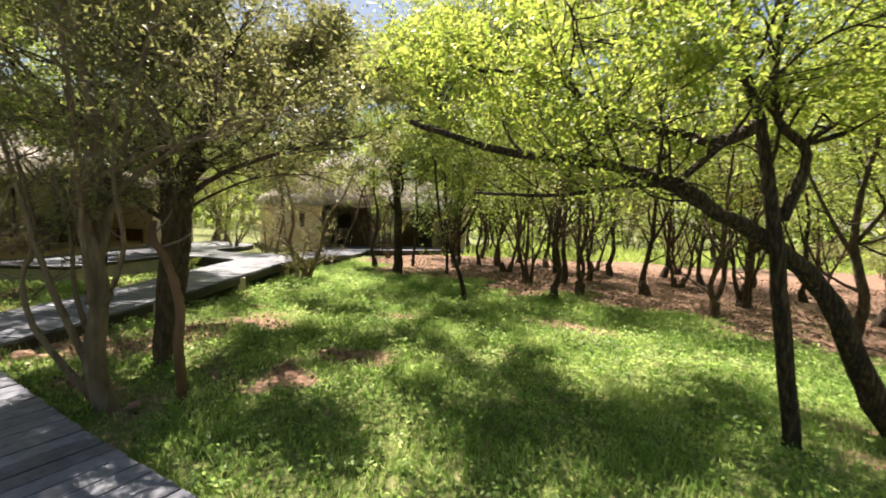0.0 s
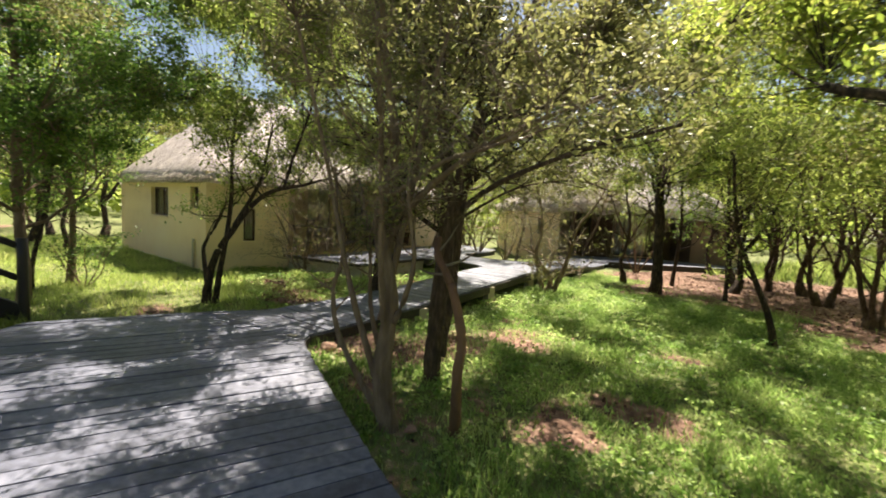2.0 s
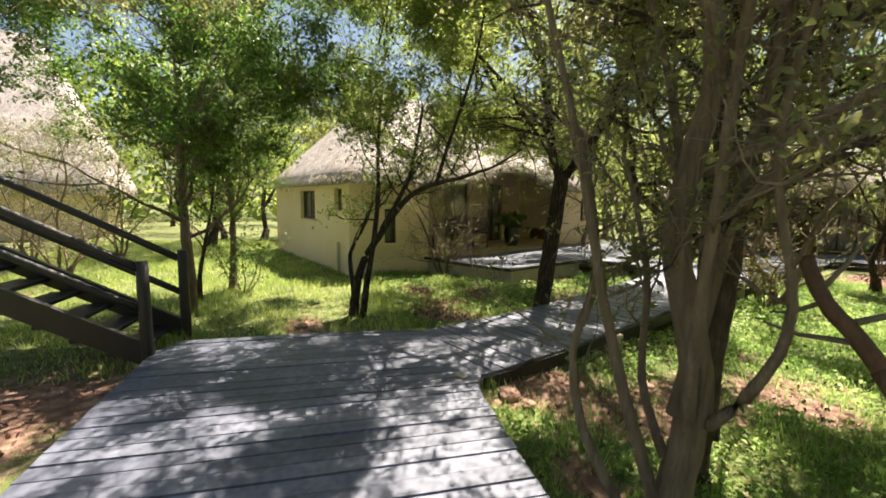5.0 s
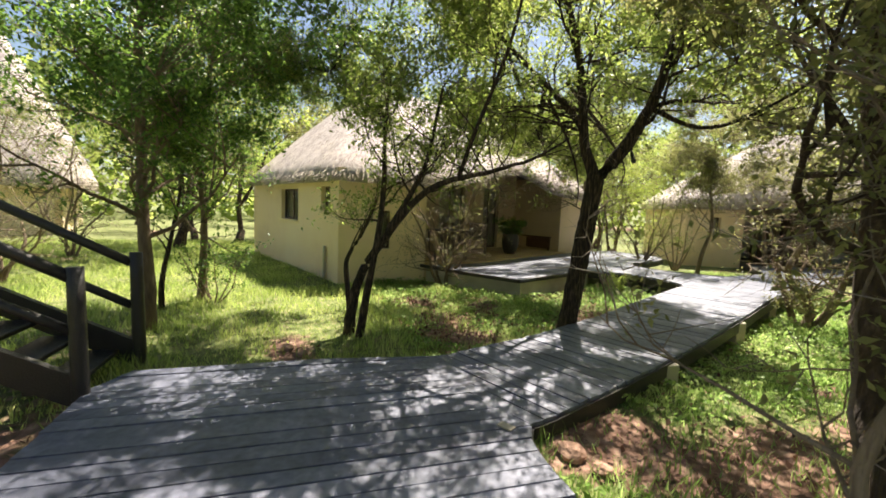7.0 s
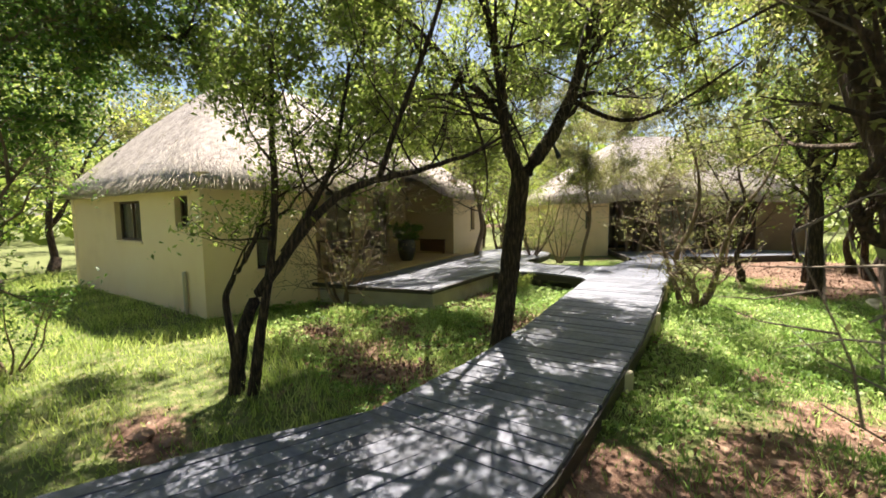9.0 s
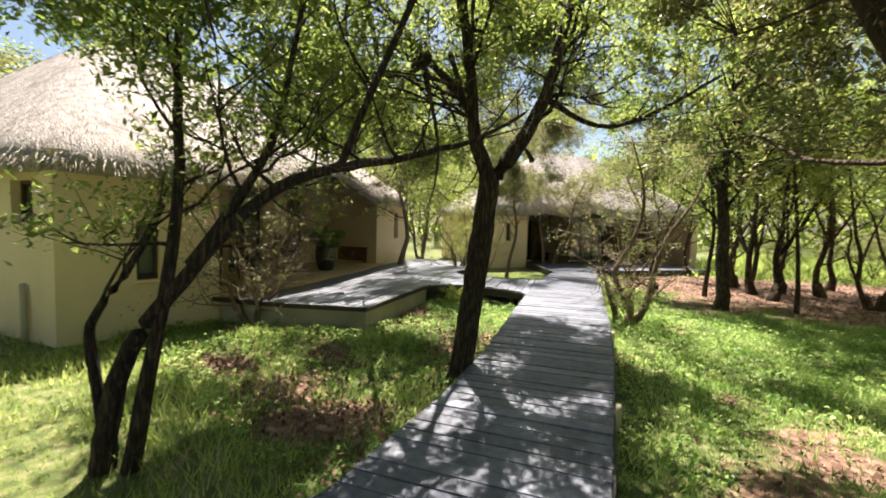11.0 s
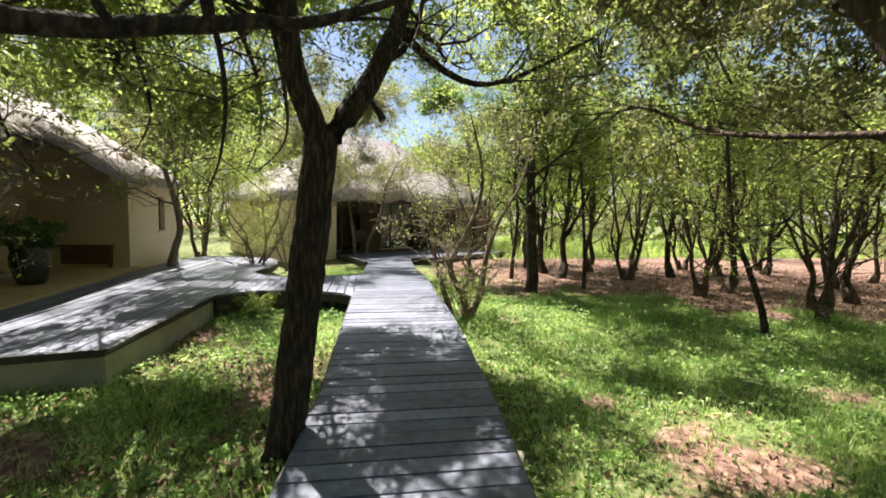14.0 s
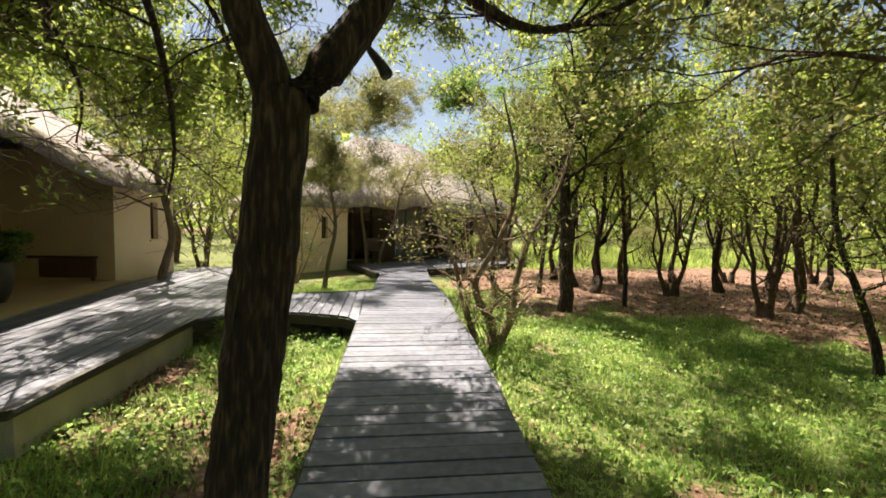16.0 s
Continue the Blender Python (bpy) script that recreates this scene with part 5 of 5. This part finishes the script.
straight_tree(32, -12.4, 11.1, [(0.1, 0.0, 0.6), (0.25, 0.1, 1.5), (0.1, 0.1, 2.6), (0.2, 0, 3.8)], 0.07, LEAF_OLIVE, BARK_GREY, "pale twiggy tree on the grass patch by the far house", 10, 1.0, 0.05, 0.4, crowns=((0.2, 0, 3.2, 1.9, 1.0, 190), (-0.6, 0.4, 4.0, 1.8, 0.8, 90), (1.2, 1.2, 4.7, 1.5, 0.9, 110), (0.3, 2.2, 5.0, 1.8, 0.8, 110), (-0.2, -1.2, 5.0, 1.7, 0.7, 90), (-1.6, 3.6, 5.2, 1.8, 0.8, 90)))
gnarled_tree(40, -7.88, 8.12, 3, 3.3, LEAF_OLIVE, "small gnarled pale tree beside the boardwalk", 0.1, 0.34, 0.55, 45)
gnarled_tree(41, -11.95, 3.25, 6, 2.9, LEAF_OLIVE, "grey twiggy bush at the platform corner", 0.045, 0.5, 0.75, 22)
gnarled_tree(38, -14.6, -6.6, 6, 3.6, LEAF_OLIVE, "grey twiggy tree before the large thatched roof", 0.05, 0.5, 0.8, 25)
gnarled_tree(33, -13.0, -5.0, 5, 3.3, LEAF_OLIVE, "grey twiggy tree before the large thatched roof", 0.05, 0.5, 0.7, 40)
gnarled_tree(34, -16.8, -5.6, 5, 3.8, LEAF, "grey twiggy tree before the large thatched roof", 0.055, 0.5, 0.5, 60)
gnarled_tree(39, -13.4, 10.1, 5, 3.2, LEAF_LIME, "leafy bright tree between the two houses", 0.05, 0.4, 0.1, 110)
shrub(48, -9.75, 14.6, 5, 2.6, LEAF, "thin stemmed shrub at the far terrace edge", 0.05, 0.1, 0.4, 0.03, 12)
shrub(49, -12.6, 16.9, 4, 2.4, LEAF_OLIVE, "twiggy shrub growing through the far terrace", 0.05, 0.2, 0.35, 0.03, 10)
shrub(42, -13.6, 11.6, 5, 2.0, LEAF_OLIVE, "twiggy bush on the grass patch by the far house", 0.04, 0.35, 0.35, 0.03)
shrub(43, -7.75, 7.9, 5, 0.8, LEAF_OLIVE, "small leafy bush at the boardwalk edge", 0.045, 0.0, 0.45, 0.012, 10)
shrub(44, -10.9, 6.95, 5, 0.35, LEAF, "low green weeds under the platform edge", 0.045, 0.0, 0.6, 0.006, 12, category="weeds")
tuft = base("grass_tuft", -3.42, -0.95, 0, label="bright green arching grass tuft beside the white wall end", category="grass")
g = Growth(45)
v, f = [], []
for k in range(380):
    w, r = g.rng.uniform(0, 2 * math.pi), g.rng.uniform(0, 0.28)
    x, y, h, o = r * math.cos(w) * 2.0, r * math.sin(w) * 0.6, g.rng.uniform(0.4, 0.98), g.rng.uniform(0.1, 0.5)
    w += g.rng.gauss(0, 0.6)
    s = 0.009
    q = len(v)
    for t, ss in ((0, s), (0.55, s * 0.8), (1.0, 0.001)):
        dx, dy = math.cos(w) * o * t * t, math.sin(w) * o * t * t
        v += [(x + dx - math.sin(w) * ss, y + dy + math.cos(w) * ss, h * t * (1 - 0.25 * t * o / 0.3)), (x + dx + math.sin(w) * ss, y + dy - math.cos(w) * ss, h * t * (1 - 0.25 * t * o / 0.3))]
    f += [(q, q + 1, q + 3, q + 2), (q + 2, q + 3, q + 5, q + 4)]
part("leaf_mass", mesh_of("leaf_mass", v, f, GRASS), tuft)["kind"] = "stuff"
shrub(46, -14.55, 6.15, 8, 0.55, LEAF_DEEP, "leafy green plant in the clay pot", 0.07, 0.0, 0.6, 0.008, 12, 0.86, "plant")
shrub(47, -10.9, -1.1, 6, 0.9, LEAF_DEEP, "small leafy bush between the lawn trees", 0.05, 0.1, 0.5, 0.015, 10)

# bent dead stem beside the grey tree
dead = base("dead_stem", -3.38, 2.48, 0, label="bent reddish dead stem standing on the lawn", category="stem")
v, f = [], []
line = [p - Vector((-3.38, 2.48, 0)) for p in fine_curve([(-3.38, 2.48, -0.05), (-3.2, 2.37, 0.3), (-3.08, 2.28, 0.62), (-3.07, 2.29, 0.86), (-3.15, 2.28, 1.12), (-3.3, 2.28, 1.32), (-3.41, 2.26, 1.44), (-3.53, 2.33, 1.58)], 5)]
radii = [0.046 - 0.0006 * k for k in range(len(line))]
tube(v, f, line[:24], radii[:24], 11, 0.16, random.Random(3))
part("stem", mesh_of("stem", v, f, BARK_RED, True), dead)
v, f = [], []
tube(v, f, line[23:], [r * 1.02 for r in radii[23:]], 11, 0.18, random.Random(4))
part("bent_top", mesh_of("bent_top", v, f, BARK_RED, True), dead)
v, f = [], []
for a, e, r in ((25, (-0.26, -0.1, -0.02), 0.013), (27, (0.14, 0.2, 0.1), 0.014), (30, (-0.2, 0.02, -0.12), 0.01), (31, (0.05, 0.14, 0.2), 0.011)):
    p = line[a]
    tube(v, f, [p, p + Vector(e) * 0.6, p + Vector(e) + Vector((0, 0, 0.03))], [r, r * 0.7, r * 0.3], 6)
part("dead_twig", mesh_of("dead_twig", v, f, TWIG, True), dead)

# lamp on the forked tree
lamp = base("tree_lamp", -7.80, 4.28, 2.50, 40, label="small black spotlight fixed to the forked trunk", category="lamp")
v, f = [], []
tube(v, f, [(0, 0, 0.02), (0.02, -0.04, -0.03), (0.05, -0.1, -0.1), (0.06, -0.13, -0.14)], [0.012, 0.02, 0.026, 0.03], 10)
part("lamp_body", mesh_of("lamp_body", v, f, IRON, True), lamp)
part("bracket", boxed((-0.08, -0.015, 0.02), (0.02, 0.015, 0.05), 0.004), lamp, "", IRON)

# ---- the wood ----
def wood_tree(seed, h, r, leaf, bark, label, n=13, stems=1, low=0.66):
    """A crooked tree of the wood: flared foot, one or more stems that fork, twiggy limbs and a low uneven crown."""
    g = Growth(seed)
    rng = g.rng
    for s in range(stems):
        w = seed + s * 2 * math.pi / stems + rng.uniform(-0.5, 0.5)
        out = Vector((math.cos(w), math.sin(w), 0))
        tall, lean = h * rng.uniform(0.75, 1.0), rng.uniform(0.1, 0.26) if stems > 1 else rng.uniform(0.03, 0.12)
        foot = out * r * (1.1 if stems > 1 else 0.0)
        pts = [foot + out * lean * tall * t + Vector((rng.gauss(0, 0.022), rng.gauss(0, 0.022), 0)) * tall * 0.45 * (t > 0.02) + Vector((0, 0, tall * t - 0.1 * (t == 0))) for t in (0, 0.04, 0.16, 0.3, 0.46, 0.66, 1.0)]
        rs = r * rng.uniform(0.7, 1.0)
        t = g.limb(pts, rs, rs * 0.22, sides=9, per=3)
        tube(*g.trunk, [pts[0], pts[0] + Vector((0, 0, 0.14)), pts[1] + Vector((0, 0, 0.14))], [rs * 1.7, rs * 1.3, rs * 0.95], 9, 0.12, rng)
        g.clothe(t, n, 1.05, 1, 0.3, 0.25, 6, 0.3)
        for k in range(2):  # forks
            i = int(len(t[0]) * rng.uniform(0.28, 0.5))
            a = rng.uniform(0, 2 * math.pi)
            d = Vector((math.cos(a) * 0.55, math.sin(a) * 0.55, 1.0))
            q = t[0][i]
            f = g.limb([q, q + d * tall * 0.14, q + d * tall * 0.3 + Vector((rng.gauss(0, 0.15), rng.gauss(0, 0.15), 0)), q + d * tall * 0.45], t[1][i] * 0.7, 0.012, sides=7, per=3)
            g.clothe(f, n // 2 + 1, 0.9, 1, 0.3, 0.25, 6, 0.2)
    g.fill((0, 0, h * low), (2.15, 2.15, h * 0.32), 86, 12, 5, False)
    return g.raise_tree("tree", bark, leaf, 0.088, label, None, (0, 0, 0), group="trees of the wood", narrow=0.48)


kinds = [wood_tree(51, 5.4, 0.095, LEAF, BARK_BROWN, "slender brown trunked tree of the wood", 7),
         wood_tree(52, 4.6, 0.085, LEAF_OLIVE, BARK_BROWN, "crooked twiggy tree of the wood with two stems", 5, 2),
         wood_tree(53, 6.0, 0.11, LEAF_LIME, BARK_DARK, "taller bright leaved tree of the wood", 8),
         wood_tree(54, 4.6, 0.08, LEAF, BARK_BROWN, "low tree of the wood with several stems", 4, 3, 0.64)]
places = [(-1.75, 10.0), (-3.0, 12.1), (-4.3, 14.0), (-2.85, 15.2), (-1.6, 14.2), (0.1, 12.5), (0.5, 17.3), (5.3, 18.6), (4.4, 11.8), (-1.3, 10.9),
          (1.0, 19.0), (-6.0, 15.5), (-5.0, 17.5), (-7.2, 16.0), (2.5, 14.5), (3.2, 9.4), (6.3, 8.3), (-8.4, 11.9), (6.5, 13.0), (8.0, 5.0), (6.2, 2.5), (-6.1, 13.6), (-2.2, 12.9), (1.4, 10.4), (2.2, 12.2), (-5.2, 15.6), (-3.6, 16.8), (-1.2, 16.3), (1.6, 16.0), (3.8, 14.4), (-7.0, 18.2), (4.9, 9.8), (-8.9, 17.9)]
rng = random.Random(77)
while len(places) < 78:
    w, q = rng.uniform(-0.25, 3.6), rng.uniform(16, 34)
    x, y = -5 + q * math.cos(w), 2 + q * math.sin(w)
    if any(math.hypot(x - a, y - b) < 1.5 for a, b in places):
        continue
    if (-20.5 < x < -8 and 12 < y < 25.5) or (-23 < x < -11 and -2 < y < 12):
        continue
    places.append((x, y))
for x, y in ((-19.5, -3.8), (-17.6, -2.6), (0.9, 14.6), (3.0, 16.6), (-1.9, 17.6), (-6.6, 14.6), (-23.6, 2.0), (-24.2, 6.0), (-22.8, 9.8), (-19.6, 11.6), (-17.4, 12.4), (-20.5, 14.0), (-26, 4), (-25, 10), (-15.5, 26.5), (-13.2, 27.2), (-17.8, 25.6), (-11.2, 26.0), (-10.2, 22.5), (-8.0, 21.5), (-22.5, -4.0), (-18.5, -11.5), (-24.5, -1.0), (-27, -5.5), (-15, -14), (-10, -10), (-4, -9), (2, -7), (7, -3)):
    places.append((x, y))
first = set()
for k, (x, y) in enumerate(places):
    kind = rng.choice((0, 0, 0, 1, 2, 2, 3)) if k > 3 else (0, 3, 1, 2)[k]
    m = pose(x, y, ground_z(x, y), 0, 0, rng.uniform(0, 360)) @ Matrix.Diagonal((*[rng.uniform(0.85, 1.2) * (1.35 if x < -19 else 1.5 if x < -11 and y > 25 else 1.0)] * 3, 1))
    if kind not in first:
        first.add(kind)
        kinds[kind].matrix_basis = m
    else:
        c = copy_thing(kinds[kind], m)
        c.matrix_basis = m

# undergrowth: young trees among the far trunks
for k in range(18):
    x, y = -9 + 20 * rng.random(), 18.5 + 9 * rng.random()
    if x < -7 and y < 26:
        continue
    m = pose(x, y, -0.25, 0, 0, rng.uniform(0, 360)) @ Matrix.Diagonal((*[rng.uniform(0.35, 0.55)] * 3, 1))
    copy_thing(kinds[(1, 3)[k % 2]], m).matrix_basis = m

# far woods closing the view
gen = np.random.default_rng(5)
n = 52000
ang, dist = gen.uniform(0, 2 * np.pi, n), gen.uniform(36, 58, n)
lobes = 5.5 + 2.2 * np.sin(ang * 9) + 1.6 * np.sin(ang * 23 + 1) + 0.9 * np.sin(ang * 57)
zz = gen.uniform(0, 1, n) ** 0.85 * (lobes + 3.5)
pts = np.stack([-5 + dist * np.cos(ang), 3 + dist * np.sin(ang), zz], axis=1)
tagged(new("far_woods", bulk("far_woods", leaf_quads(pts, 0.85, gen, 0.3, 0.6), 4, LEAF)), "dense green woods in the distance", "woods", kind="stuff")

# ---- grass, weeds and litter ----
def inside(poly, x, y):
    hit = np.zeros(len(x), bool)
    for (x0, y0), (x1, y1) in zip(poly, poly[1:] + poly[:1]):
        if y0 != y1:
            hit ^= ((y0 > y) != (y1 > y)) & (x < (x1 - x0) * (y - y0) / (y1 - y0) + x0)
    return hit


solid = [landing_poly, walk_left + walk_right, plat_poly, ter_poly, porch_poly, [L, C, F, P1, P2, (-21.6, 7.9)], [A, B, Q, S, (-13.5, 25.0), (-19.5, 16.0)]]


def scatter(n, x0, x1, y0, y1, keep):
    x, y = gen.uniform(x0, x1, n), gen.uniform(y0, y1, n)
    ok = np.ones(n, bool)
    for p in solid:
        ok &= ~inside(p, x, y)
    x, y = x[ok], y[ok]
    v = np.array([bare(a, b) for a, b in zip(x, y)])
    ok = keep(x, y, v)
    x, y = x[ok], y[ok]
    return x, y, np.array([ground_z(a, b) for a, b in zip(x, y)])


def blades(name, x, y, z, height, width, material, label):
    n = len(x)
    w = gen.uniform(0, 2 * np.pi, n)
    tuft = np.array([noise.noise((p * 1.1, q * 1.1, 4.0)) + 0.6 * noise.noise((p * 3.3, q * 3.3, 9.0)) for p, q in zip(x, y)])
    h = height * gen.uniform(0.4, 1.3, n) * np.clip(1.0 + 1.3 * tuft, 0.35, 2.2)
    lean = gen.uniform(0.1, 0.9, n) * h
    a = gen.uniform(0, 2 * np.pi, n)
    ww = width * gen.uniform(0.6, 1.4, n)
    b0 = np.stack([x - np.cos(w) * ww / 2, y - np.sin(w) * ww / 2, z - 0.01], 1)
    b1 = np.stack([x + np.cos(w) * ww / 2, y + np.sin(w) * ww / 2, z - 0.01], 1)
    tip = np.stack([x + np.cos(a) * lean, y + np.sin(a) * lean, z + h], 1)
    tagged(new(name, bulk(name, np.stack([b0, b1, tip], 1).reshape(-1, 3), 3, material)), label, "grass", kind="stuff")


blades("lawn_grass", *scatter(240000, -13, 5, 1.6, 13, lambda x, y, v: v < gen.uniform(0.05, 1.02, len(v))), 0.085, 0.012, GRASS, "short green lawn grass in patches")
blades("side_grass", *scatter(120000, -22, -7, -9, 4.5, lambda x, y, v: v < gen.uniform(0.05, 1.02, len(v))), 0.10, 0.014, GRASS_PALE, "longer pale grass round the near house")
blades("wood_grass", *scatter(30000, -10, 14, 17, 36, lambda x, y, v: v < 0.5), 0.3, 0.05, GRASS_PALE, "tall pale grass beyond the wood")
x, y, z = scatter(13000, -13, 5, 1.6, 10, lambda x, y, v: v < 0.3)
pts = np.stack([x, y, z + gen.uniform(0.02, 0.13, len(x))], 1).repeat(7, axis=0)
pts[:, :2] += gen.normal(0, 0.035, (len(pts), 2))
tagged(new("lawn_weeds", bulk("lawn_weeds", leaf_quads(pts, 0.045, gen, 0.8, 0.6), 4, GRASS)), "small leafy weeds among the grass", "weeds", kind="stuff")
x, y, z = scatter(60000, -13, 8, -6, 20, lambda x, y, v: v > gen.uniform(0.15, 1.25, len(v)) - 0.06)
tagged(new("leaf_litter", bulk("leaf_litter", leaf_quads(np.stack([x, y, z + 0.012], 1), 0.06, gen, 4.0, 0.55), 4, LITTER)), "dry reddish brown fallen leaves", "leaf litter", kind="stuff")
x, y, z = scatter(9000, -11.4, -4.2, 1.6, 6.2, lambda x, y, v: (v > -1) & (gen.uniform(0, 1, len(v)) < np.where(x < -7, 0.9, 0.1)))
tagged(new("strewn_leaves", bulk("strewn_leaves", leaf_quads(np.stack([x, y, z + gen.uniform(0.015, 0.06, len(x))], 1), 0.055, gen, 3.0, 0.6), 4, LITTER)), "scattered dry leaves lying among the grass", "leaf litter", kind="stuff")
